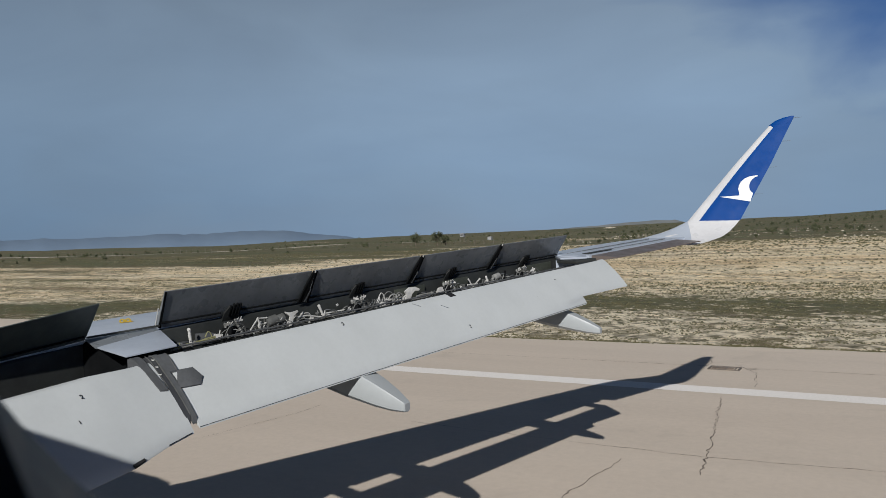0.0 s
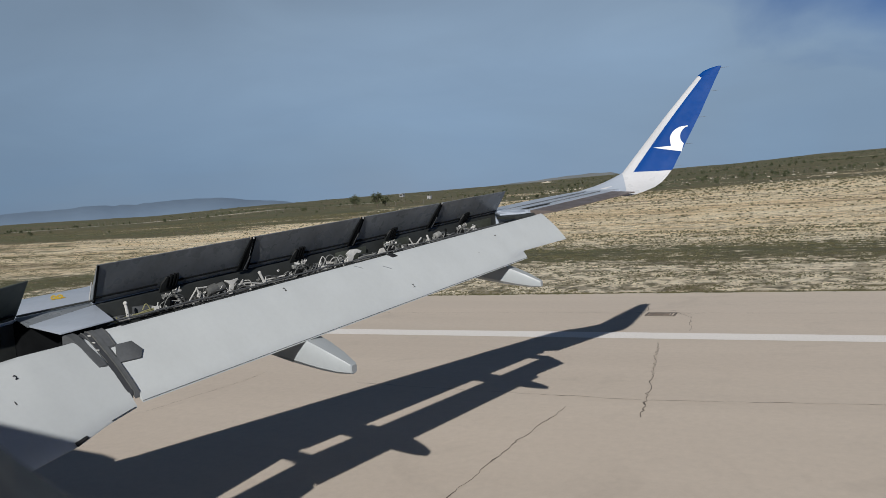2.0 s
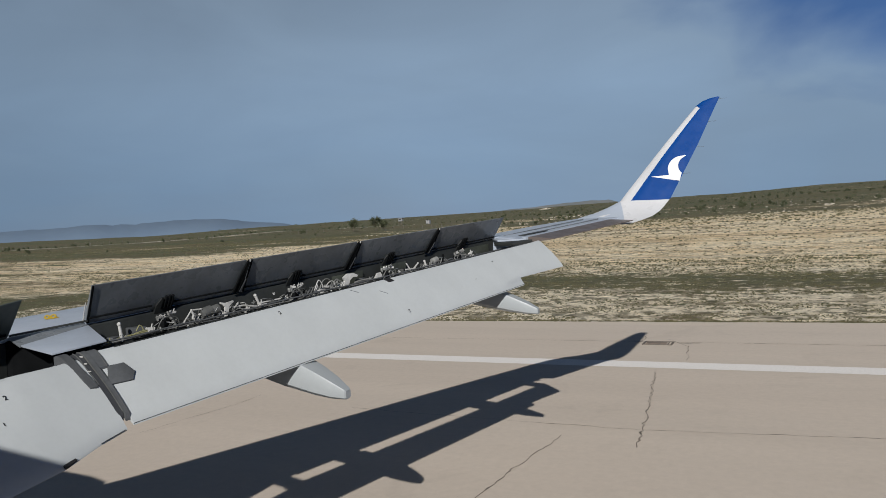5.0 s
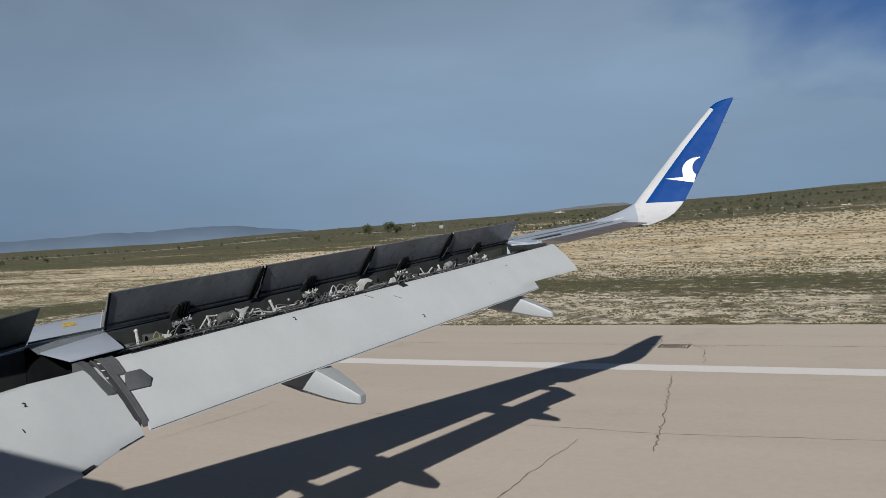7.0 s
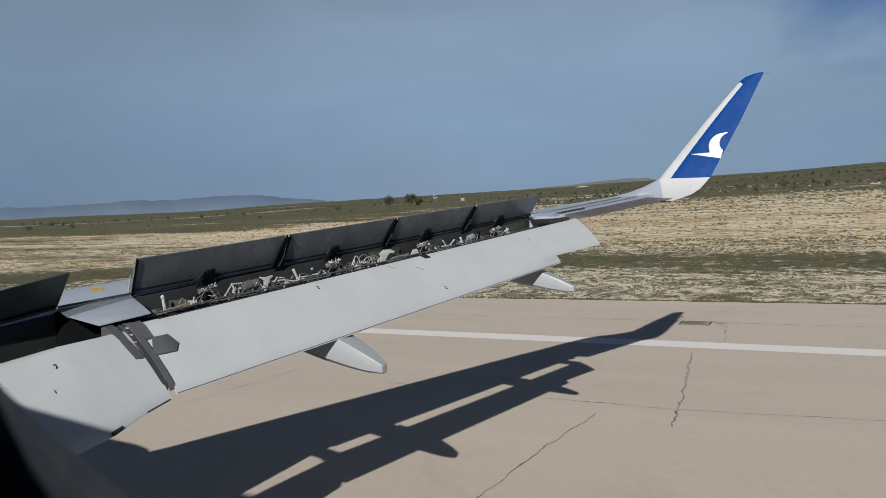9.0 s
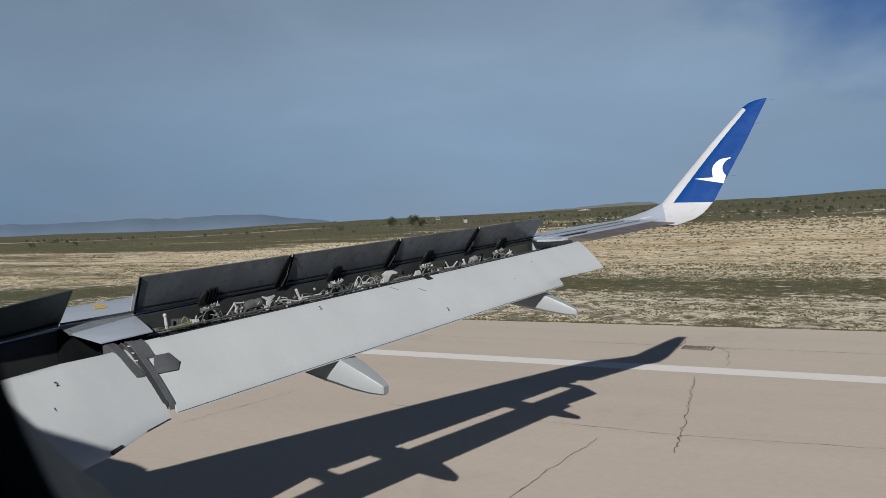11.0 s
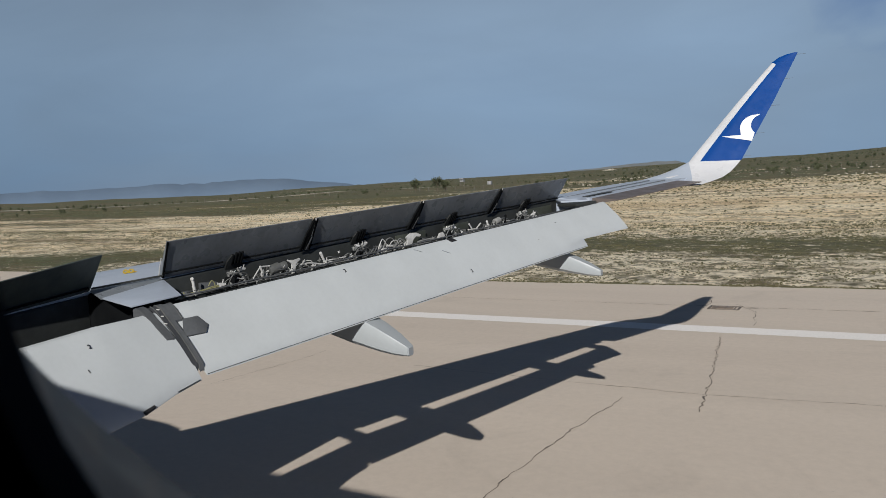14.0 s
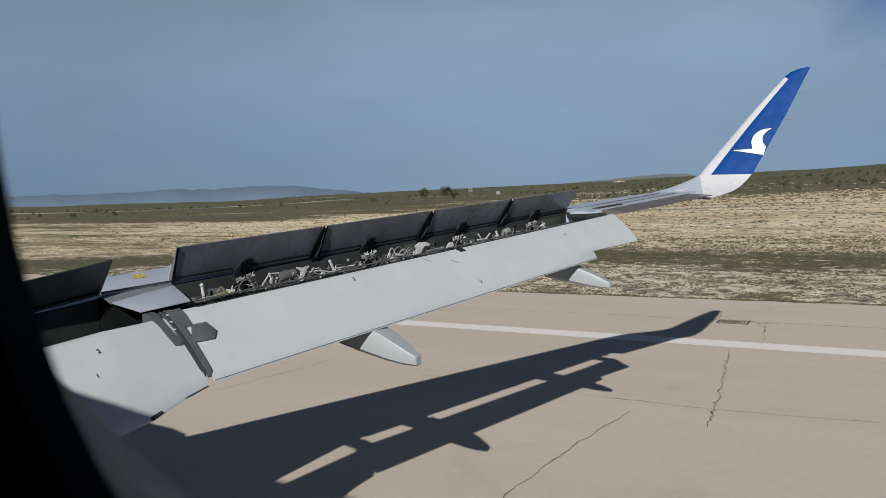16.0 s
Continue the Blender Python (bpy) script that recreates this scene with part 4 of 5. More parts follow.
for i in range(11):
    a = radians(-270 + 140 * i / 10)
    back.append((-1.965 + 0.20 * math.cos(a), 5.225 + 0.195 * math.sin(a)))
part("emblem", emblem([(-2.70, 5.036), (-2.34, 5.045)] + arc[2:] + [(-2.02, 5.432)] + back[1:] + [(-2.135, 4.915)], 0.014), M_EMBLEM, winglet, "white curved emblem")
for x, z in ((-1.39, 6.55), (-1.59, 6.09), (-1.82, 5.58), (-2.07, 5.06), (-2.29, 4.63)):
    p = tipxyz(x, z)
    part("static_wick", rod(bmesh.new(), p - Vector((0.06, 0, 0)), p + Vector((0.15, 0.02, 0.0)), 0.004, 6, 0.002), M_UNDER, winglet, "thin black static wick")
part("light_fairing", rod(bmesh.new(), (-3.25, 16.45, 4.15), (-2.95, 16.5, 4.13), 0.035, 8, 0.02), M_UNDER, plane, "small dark tail light fairing")

# machinery in the cove
rnd = random.Random(7)


def cove_point(t, f, up):
    """t along the spoilers' hinge, f from the hinge to the flap's nose, metres above the cove floor."""
    h = HINGE_IN.lerp(HINGE_OUT, t)
    n = flap_nose(h.y - 0.5 * f)
    p = h.lerp(n, f)
    p.z = lerp(h.z - 0.30, n.z - 0.22, f) + up
    return p


for i, r in enumerate((0.010, 0.008, 0.011)):
    pts = [cove_point(k / 24, 0.30 + 0.07 * i, 0.06 + 0.03 * i + 0.02 * rnd.random()) for k in range(25)]
    part("hydraulic_line", pipe(pts, r), (M_WORN, M_BARE, M_RUBBER)[i], plane, "long hydraulic pipe in the flap cove")


def bay(t, along=0.0, aft=0.0, up=0.0):
    """A place in the open bay behind the spoilers' hinge."""
    return HINGE_IN.lerp(HINGE_OUT, t) + Vector((0.36 + aft, -0.10 + along, -0.165 + up))


def fitting(bm, p, s):
    """A small cast body with a cross bore, a port and a lug."""
    m = Matrix.Translation(p) @ Euler((rnd.uniform(-0.5, 0.5), rnd.uniform(-0.5, 0.5), rnd.uniform(-0.7, 0.7))).to_matrix().to_4x4()

    def at(x, y, z):
        return m @ Vector((x * s, y * s, z * s))

    bmesh.ops.create_cube(bm, size=1.0, matrix=m @ Matrix.Diagonal((0.55 * s, rnd.uniform(0.7, 1.2) * s, 0.6 * s, 1)))
    rod(bm, at(0, -0.9, 0.05), at(0, 0.95, 0.05), 0.20 * s, 8)
    rod(bm, at(0, 0.72, 0.05), at(0, 0.90, 0.05), 0.32 * s, 6)
    rod(bm, at(0, -0.85, 0.05), at(0, -0.68, 0.05), 0.30 * s, 6)
    rod(bm, at(0, 0.2, 0.1), at(0.1, 0.35, rnd.uniform(0.7, 1.1)), 0.15 * s, 8, 0.12 * s)
    bmesh.ops.create_cube(bm, size=1.0, matrix=m @ Matrix.Translation((0.1 * s, -0.3 * s, -0.45 * s)) @ Matrix.Diagonal((0.7 * s, 0.35 * s, 0.3 * s, 1)))
    return bm


def strut(points, r):
    """A rod with a knuckle at each end and at each bend."""
    bm = bmesh.new()
    for p, q in zip(points, points[1:]):
        rod(bm, p, q, r, 8, r * 0.8)
    for p in points:
        bmesh.ops.create_icosphere(bm, subdivisions=1, radius=r * 1.25, matrix=Matrix.Translation(p))
    return bm


def swept(knots, r, sag=0.0):
    """A tube drawn smoothly through a few knots."""
    pts = []
    k = [knots[0]] + list(knots) + [knots[-1]]
    for i in range(1, len(k) - 2):
        p0, p1, p2, p3 = k[i - 1], k[i], k[i + 1], k[i + 2]
        for j in range(6):
            u = j / 6
            pts.append(0.5 * (2 * p1 + (p2 - p0) * u + (2 * p0 - 5 * p1 + 4 * p2 - p3) * u * u + (3 * p1 - p0 - 3 * p2 + p3) * u ** 3) - Vector((0, 0, sag * 4 * u * (1 - u))))
    return pipe(pts + [knots[-1]], r, 7)


# one actuator behind each spoiler: ribbed bracket, valve block and housing
for (ob, a, b, c, d, aft), t, dk in zip(spoilers, (0.109, 0.361, 0.592, 0.818), (0.022, 0.0, 0.0, 0.01)):
    bm = slab([a.lerp(b, k + dk).lerp(c.lerp(d, k + dk), u) + aft * w for k, u, w in ((0.375, -0.10, 0.07), (0.385, 0.16, 0.05), (0.415, 0.33, 0.036), (0.492, 0.33, 0.036), (0.500, 0.26, 0.045), (0.485, -0.10, 0.07))], 0.03, 0.006)
    act = part("actuator", bm, M_CABIN, plane, "dark ribbed spoiler actuator bracket")
    for k, top in ((0.424 + dk, 0.345), (0.446 + dk, 0.385), (0.468 + dk, 0.395), (0.489 + dk, 0.385)):
        low, high = a.lerp(b, k - 0.010).lerp(c.lerp(d, k - 0.010), 0.10) + aft * 0.075, a.lerp(b, k).lerp(c.lerp(d, k), top) + aft * 0.046
        along = (b - a).normalized() * 0.011
        part("rib", slab([low - along, high - along, high + along, low + along], 0.030, 0.004), M_VOID, act)
    for i in range(4):
        part("valve", fitting(bmesh.new(), bay(t + 0.0085 * (i - 1.5), 0, -0.03 * (i % 2), 0.105 + rnd.uniform(-0.015, 0.02)), 0.043), M_STEEL if i % 2 else M_VALVE, act, "pale grey valve body")
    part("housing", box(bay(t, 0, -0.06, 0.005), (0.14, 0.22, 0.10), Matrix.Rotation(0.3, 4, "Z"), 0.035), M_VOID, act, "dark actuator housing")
    for i in range(7):
        part("port", fitting(bmesh.new(), bay(t + 0.0062 * (i - 3), 0, rnd.uniform(-0.02, 0.03), rnd.uniform(-0.03, 0.06)), rnd.uniform(0.026, 0.042)), (M_DARK, M_WORN, M_RUBBER)[i % 3], act, "dark port on the actuator")
    for side in (-1, 1):
        part("ram", rod(bmesh.new(), bay(t + 0.013 * side, 0, 0.02, -0.06), bay(t + 0.010 * side, 0, -0.06, 0.10), 0.022, 10), M_WORN, act, "worn grey actuator ram")
    part("pipe_loop", swept([bay(t - 0.018, 0, 0, -0.05), bay(t - 0.012, 0, 0.03, 0.07), bay(t, 0, 0.04, 0.09), bay(t + 0.014, 0, 0.03, 0.05), bay(t + 0.020, 0, 0, -0.06)], 0.007), M_WORN, act, "thin bent pipe round the actuator")

# pins and bent links that stand along the bay
for knots, r in (
    (((0.035, -0.06), (0.032, 0.117)), 0.020), (((0.136, -0.03), (0.151, 0.100), (0.168, 0.089)), 0.010), (((0.151, 0.100), (0.159, -0.06)), 0.013),
    (((0.272, 0.114), (0.279, 0.0)), 0.019), (((0.645, 0.098), (0.658, -0.03)), 0.012), (((0.679, 0.075), (0.658, -0.03)), 0.012),
    (((0.642, 0.015), (0.670, 0.007)), 0.011), (((0.699, 0.085), (0.705, -0.03)), 0.016), (((0.759, 0.115), (0.754, -0.07)), 0.017),
):
    part("control_link", strut([bay(t, 0, 0, up) for t, up in knots], r), M_VOID if knots[0][0] == 0.759 else M_STEEL, plane, "dark link across the flap cove" if knots[0][0] == 0.759 else "pale metal control link")
# pipes that run through the bay from clip to clip
for knots, r, mat in (
    (((0.010, -0.05), (0.040, -0.034), (0.078, -0.030)), 0.009, M_PIPE), (((0.044, -0.045), (0.060, -0.02), (0.078, -0.012)), 0.008, M_PIPE), (((0.058, 0.0), (0.063, 0.055), (0.068, 0.025), (0.070, -0.05)), 0.007, M_PIPE),
    (((0.078, -0.03), (0.11, -0.045), (0.140, -0.02)), 0.008, M_WORN), (((0.225, 0.02), (0.247, 0.022), (0.264, -0.01), (0.275, -0.03)), 0.011, M_STEEL), (((0.284, 0.004), (0.31, 0.004), (0.340, -0.003)), 0.010, M_STEEL),
    (((0.284, -0.025), (0.31, -0.030), (0.340, -0.028)), 0.009, M_WORN), (((0.390, -0.04), (0.410, -0.005), (0.435, 0.014)), 0.011, M_STEEL), (((0.398, -0.04), (0.403, 0.04), (0.412, 0.135), (0.420, 0.06), (0.421, -0.04)), 0.007, M_STEEL),
    (((0.409, -0.05), (0.420, 0.10), (0.431, 0.132), (0.441, 0.08), (0.445, -0.05)), 0.007, M_VALVE), (((0.424, -0.03), (0.434, 0.07), (0.447, 0.075), (0.453, -0.04)), 0.008, M_STEEL), (((0.440, -0.04), (0.452, 0.09), (0.462, 0.06), (0.470, -0.03)), 0.007, M_VALVE),
    (((0.500, -0.005), (0.520, 0.005), (0.545, 0.0)), 0.012, M_VALVE), (((0.62, -0.05), (0.68, -0.06), (0.75, -0.055)), 0.010, M_WORN), (((0.765, 0.0), (0.785, 0.03), (0.800, -0.02)), 0.012, M_RUBBER), (((0.15, -0.06), (0.19, -0.075), (0.24, -0.06)), 0.009, M_RUBBER),
):
    part("hydraulic_line", swept([bay(t, 0, 0, up) for t, up in knots], r), mat, plane, "yellowish primed pipe in the flap cove" if mat is M_PIPE else "bent hydraulic pipe in the flap cove")
# thin wires and hoses slung between them, in tangles
for t0, t1, many in ((0.09, 0.13, 5), (0.14, 0.20, 9), (0.22, 0.30, 9), (0.33, 0.39, 9), (0.39, 0.48, 16), (0.50, 0.54, 3), (0.565, 0.62, 9), (0.69, 0.76, 9), (0.79, 0.87, 11)):
    for _ in range(many):
        t, w, up = rnd.uniform(t0, t1), rnd.uniform(0.008, 0.020), rnd.uniform(-0.02, 0.07)
        knots = [bay(t - w, 0, rnd.uniform(-0.06, 0.03), -0.06), bay(t - 0.4 * w, 0, rnd.uniform(-0.05, 0.03), up * 0.8), bay(t + 0.2 * w, 0, rnd.uniform(-0.05, 0.03), up + rnd.uniform(-0.02, 0.03)), bay(t + w, 0, rnd.uniform(-0.06, 0.03), rnd.uniform(-0.08, 0.03))]
        part("hose", swept(knots, rnd.uniform(0.004, 0.008), rnd.uniform(-0.01, 0.01)), rnd.choice([M_WORN, M_RUBBER, M_VALVE, M_STEEL]), plane, "thin bent hose in the flap cove")
# small clamps and nuts that crowd round the pipes
for i in range(46):
    t = rnd.choice((0.06, 0.16, 0.17, 0.20, 0.24, 0.26, 0.30, 0.33, 0.40, 0.43, 0.45, 0.47, 0.53, 0.57, 0.61, 0.70, 0.73, 0.80, 0.85)) + rnd.gauss(0, 0.012)
    part("clamp", fitting(bmesh.new(), bay(t, 0, rnd.uniform(-0.08, 0.03), rnd.gauss(-0.02, 0.03)), rnd.uniform(0.018, 0.036)), rnd.choice([M_DARK, M_RUBBER, M_WORN, M_WORN, M_VALVE, M_STEEL]), plane, "small clamp in the flap cove")
# cast fittings that hold them
for t, up, size, mat in (
    (0.016, -0.05, 0.040, M_PIPE), (0.038, -0.04, 0.036, M_VALVE), (0.080, -0.010, 0.055, M_STEEL), (0.084, -0.045, 0.040, M_WORN), (0.154, 0.02, 0.050, M_STEEL), (0.158, -0.03, 0.048, M_STEEL),
    (0.176, 0.03, 0.060, M_WORN), (0.236, 0.05, 0.040, M_STEEL), (0.252, -0.035, 0.058, M_STEEL), (0.283, -0.005, 0.052, M_STEEL), (0.311, 0.085, 0.026, M_STEEL), (0.332, -0.008, 0.050, M_STEEL),
    (0.428, 0.02, 0.048, M_STEEL), (0.440, 0.0, 0.050, M_VALVE), (0.457, 0.05, 0.055, M_WORN), (0.466, 0.0, 0.045, M_STEEL), (0.538, 0.0, 0.040, M_VALVE), (0.622, 0.01, 0.034, M_STEEL),
    (0.702, 0.0, 0.045, M_VALVE), (0.722, 0.03, 0.050, M_WORN), (0.805, -0.02, 0.050, M_STEEL), (0.825, -0.045, 0.048, M_STEEL), (0.852, 0.05, 0.055, M_STEEL), (0.861, 0.01, 0.045, M_VALVE), (0.92, -0.03, 0.040, M_WORN),
):
    part("fitting", fitting(bmesh.new(), bay(t, 0, 0, up), size), mat, plane, "pale cast fitting in the flap cove" if mat is not M_WORN else "worn grey fitting in the flap cove")
# hooked and three-cornered brackets
for outline in (
    ((0.201, 0.125), (0.212, 0.098), (0.225, 0.115), (0.226, 0.095), (0.217, 0.060), (0.213, -0.06), (0.208, -0.06), (0.210, 0.055), (0.201, 0.105)),
    ((0.478, 0.145), (0.494, 0.135), (0.506, 0.095), (0.501, 0.070), (0.492, 0.090), (0.484, 0.05), (0.480, -0.03), (0.467, -0.03), (0.471, 0.05), (0.466, 0.10)),
    ((0.548, -0.02), (0.556, 0.06), (0.565, 0.066), (0.572, -0.03)),
):
    part("bracket", slab([bay(t, 0, 0.02, up) for t, up in outline], 0.03, 0.004), M_STEEL, plane, "pale hooked bracket")
for t, up, k in ((0.181, 0.03, 1.0), (0.196, 0.035, 0.9), (0.738, 0.05, 0.8)):
    bm = rod(bmesh.new(), bay(t - 0.010 * k, 0, -0.04, up - 0.01), bay(t + 0.010 * k, 0, -0.04, up + 0.015), 0.065 * k, 14)
    bmesh.ops.bevel(bm, geom=bm.edges[:], offset=0.012, segments=2, affect="EDGES", profile=0.6)
    part("motor", bm, M_VALVE if t > 0.7 else M_WORN, plane, "grey rounded drive motor")
for t0, t1 in ((0.485, 0.565), (0.615, 0.690), (0.865, 0.975)):
    part("spar_panel", slab([bay(t0, 0, -0.28, -0.12), bay(t0, 0, -0.28, 0.10), bay(t1, 0, -0.28, 0.10), bay(t1, 0, -0.28, -0.12)], 0.012, 0.003), M_SAGE, plane, "sage green primed spar panel")
for i in range(26):
    t = (i + 0.5) / 26 * 0.95 + 0.02
    part("valve_box", box(bay(t, 0, -0.17, rnd.uniform(-0.10, -0.03)), (rnd.uniform(0.08, 0.14), rnd.uniform(0.10, 0.22), rnd.uniform(0.08, 0.13)), Matrix.Rotation(rnd.uniform(-0.5, 0.5), 4, "Z"), 0.015), rnd.choice([M_DARK, M_DARK, M_RUBBER]), plane, "dark valve box in the flap cove")
# two-leaved seals between the spoilers
for t in CUTS[1:4]:
    h, tp = HINGE_IN.lerp(HINGE_OUT, t), TOP_IN.lerp(TOP_OUT, t)
    aft, along = Vector((0.95, -0.30, 0.0)), (HINGE_OUT - HINGE_IN).normalized()
    low, up = h + aft * 0.10 - along * 0.09, tp + aft * 0.02
    part("gap_seal", slab([low - along * 0.060, low.lerp(up, 0.55) - along * 0.046, up - along * 0.020, up - along * 0.003, low.lerp(up, 0.5) - along * 0.012, low - along * 0.010], 0.02, 0.004), M_VOID, plane, "dark seal between two spoilers")
    part("gap_seal", slab([low + along * 0.004, low.lerp(up, 0.5) + along * 0.001, up + along * 0.004, up + along * 0.016, low.lerp(up, 0.5) + along * 0.034, low.lerp(up, 0.12) + along * 0.066, low + along * 0.062], 0.02, 0.004), M_VOID, plane, "dark seal between two spoilers")
    part("seal_lug", slab([low + along * 0.03, low.lerp(up, 0.42) + along * 0.052, low.lerp(up, 0.40) + along * 0.066, low + along * 0.062], 0.03, 0.004), M_RUBBER, plane, "dark lug on the seal")
    part("seal_tip", box(up + aft * 0.012 + Vector((0, 0, -0.012)), (0.012, 0.016, 0.03), None, 0.004), M_STEEL, plane, "pale worn tip of the seal")

# fuselage with its window
FC, FR = 3.60, 1.88
WX0, WX1, WZ0, WZ1 = -0.72, 0.42, 3.88, 4.76


def tube():
    bm = bmesh.new()
    xs = [-20.6, -20.3, -19.6, -18.4, -16.5, -14, -8, -4, -1.5, WX0, WX1, 1.5, 4, 8, 10, 12.5, 15, 17.5, 19]
    slim = {-20.6: 0.05, -20.3: 0.30, -19.6: 0.55, -18.4: 0.78, -16.5: 0.95, 10: 0.96, 12.5: 0.82, 15: 0.58, 17.5: 0.30, 19: 0.12}
    lift = {-20.6: -0.45, -20.3: -0.42, -19.6: -0.34, -18.4: -0.2, -16.5: -0.05, 10: 0.06, 12.5: 0.28, 15: 0.68, 17.5: 1.1, 19: 1.35}
    a0, a1 = math.asin((WZ0 - FC) / FR), math.asin((WZ1 - FC) / FR)
    angs = [a0 + (a1 - a0) * i for i in (0, 1)]
    angs += [a1 + (2 * math.pi - (a1 - a0)) * i / 60 for i in range(1, 60)]
    rows = []
    for x in xs:
        k, up = slim.get(x, 1.0), lift.get(x, 0.0)
        rows.append([bm.verts.new((x, FR * k * math.cos(a), FC + up + FR * k * math.sin(a))) for a in angs])
    n = len(angs)
    for i, (p, q) in enumerate(zip(rows, rows[1:])):
        for j in range(n):
            if xs[i] == WX0 and j == 0:
                continue
            bm.faces.new((p[j], p[(j + 1) % n], q[(j + 1) % n], q[j]))
    bm.faces.new(rows[0])
    bm.faces.new(rows[-1])
    return bm


fuselage = part("fuselage", tube(), M_FUSE, plane, "blue-grey fuselage skin", 40)


def window_frame():
    """A plate that fills the skin's opening, with a deep rounded hole."""
    bm = bmesh.new()
    n = 48
    cx, cz, hw, hh = -0.127, 4.38, 0.2496, 0.2796
    y_of = lambda z: math.sqrt(max(FR ** 2 - (z - FC) ** 2, 0.1))
    outer, hole = [], []
    for i in range(n):
        a = 2 * math.pi * i / n
        c, s = math.cos(a), math.sin(a)
        m = max(abs(c) / 0.57, abs(s) / 0.44)
        x, z = -0.15 + c / m, 4.32 + s / m
        outer.append((x, y_of(z) - 0.004, z))
        e = (abs(c) ** 2.34 + abs(s) ** 2.34) ** (-1 / 2.34)
        hole.append((cx + hw * c * e, hh * s * e + cz))
    rings = [outer, [(cx + (x - cx) * 2.05, y_of(cz + (z - cz) * 1.28) - 0.004, cz + (z - cz) * 1.28) for x, z in hole], [(x, 1.66, z) for x, z in hole],
             [(cx + (x - cx) * 1.02, 1.645, cz + (z - cz) * 1.02) for x, z in hole], [(cx + (x - cx) * 2.0, 1.60, cz + (z - cz) * 1.5) for x, z in hole]]
    return loft(rings, caps=False)


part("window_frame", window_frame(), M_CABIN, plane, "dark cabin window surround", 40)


# engine under the wing
rings = []
for x, r in ((-14.2, 0.85), (-14.1, 1.0), (-13.6, 1.13), (-12.6, 1.16), (-11.2, 1.14), (-10.0, 1.10), (-9.55, 1.04)):
    rings.append([(x, 4.8 + r * math.cos(2 * math.pi * i / 32), 2.28 + r * math.sin(2 * math.pi * i / 32)) for i in range(32)])
part("engine", loft(rings), M_FUSE, plane, "blue-grey engine nacelle", 40)


# ---- things on the land ----
def place(az, r):
    x, y = r * math.sin(radians(az)), r * math.cos(radians(az))
    return Vector((x, y, terrain(x, y)))


def tuft_field(name, count, seed, x_range, depth_of, low, high, mat, blades):
    """Many small tufts of stiff blades in one mesh."""
    r = random.Random(seed)
    verts, faces = [], []
    while len(faces) < count * blades:
        x = r.uniform(*x_range)
        y = EDGE(x) + depth_of(r)
        if math.degrees(math.atan2(x, y)) < -66 or math.degrees(math.atan2(x, y)) > 12:
            continue
        if noise.noise(Vector((x * 0.22, y * 0.55, seed))) + 0.35 * noise.noise(Vector((x * 1.3, y * 2.1, seed))) < -0.08 and depth_of(r) > 0.6:
            continue
        g = terrain(x, y)
        s = r.uniform(low, high) * (0.4 + y / 48)
        for _ in range(blades):
            a = r.uniform(-0.35, 0.35)
            w = s * r.uniform(0.5, 1.6)
            cx, cy = x + r.uniform(-1, 1) * s * 0.7, y + r.uniform(-1, 1) * s * 0.5
            lean = r.uniform(0.0, 0.6) * s
            i = len(verts)
            verts += [(cx - w * math.cos(a), cy - w * math.sin(a), g - 0.02), (cx + w * math.cos(a), cy + w * math.sin(a), g - 0.02), (cx + lean * math.sin(a), cy + lean * math.cos(a), g + s * r.uniform(0.35, 0.8))]
            faces.append((i, i + 1, i + 2))
    me = bpy.data.meshes.new(name)
    me.from_pydata(verts, [], faces)
    me.materials.append(mat)
    return new(name, me)


tagged(tuft_field("grass_tufts", 52000, 3, (-150, 24), lambda r: 0.1 + 42 * r.random() ** 1.5, 0.016, 0.055, M_TUFT, 4), "low dry grass tufts scattered over stony soil", "grass", kind="stuff")
tagged(tuft_field("low_scrub", 15000, 8, (-330, 75), lambda r: 24 + 170 * r.random() ** 1.2, 0.022, 0.075, M_TUFT, 4), "low brown scrub dotted over the pale soil", "scrub", kind="stuff")
tagged(tuft_field("verge_grass", 3500, 4, (-95, 14), lambda r: -0.12 + 0.55 * r.random(), 0.04, 0.12, M_TUFT, 5), "ragged grass along the concrete edge", "grass", kind="stuff")


def stone_field(name, count, seed, x_range, depth_of, low, high):
    r = random.Random(seed)
    verts, faces = [], []
    base = bmesh.new()
    bmesh.ops.create_icosphere(base, subdivisions=1, radius=1.0)
    bv = [v.co.copy() for v in base.verts]
    base.verts.ensure_lookup_table()
    bf = [[v.index for v in f.verts] for f in base.faces]
    base.free()
    for _ in range(count):
        x = r.uniform(*x_range)
        y = EDGE(x) + depth_of(r)
        if y > 200 and noise.noise(Vector((x / 26, y / 14, 6.5))) < 0.12:
            continue
        s = r.uniform(low, high) * (1 + y / 120) * (2.2 if r.random() < 0.012 else 1)
        z = terrain(x, y)
        i = len(verts)
        for v in bv:
            k = r.uniform(0.7, 1.15)
            verts.append((x + v.x * s * 1.3 * k, y + v.y * s * k, z + v.z * s * 0.55 * k))
        faces += [[i + a for a in f] for f in bf]
    me = bpy.data.meshes.new(name)
    me.from_pydata(verts, [], faces)
    me.materials.append(M_STONE)
    return new(name, me)


tagged(stone_field("stones", 14000, 9, (-120, 20), lambda r: 1 + 95 * r.random() ** 1.4, 0.008, 0.024), "pale limestone stones lying on the soil", "stones", kind="stuff")


tagged(stone_field("boulders", 1100, 15, (-130, 110), lambda r: 170 + 170 * r.random(), 0.03, 0.14), "pale limestone boulders strewn in patches on the slope", "boulders", kind="stuff")


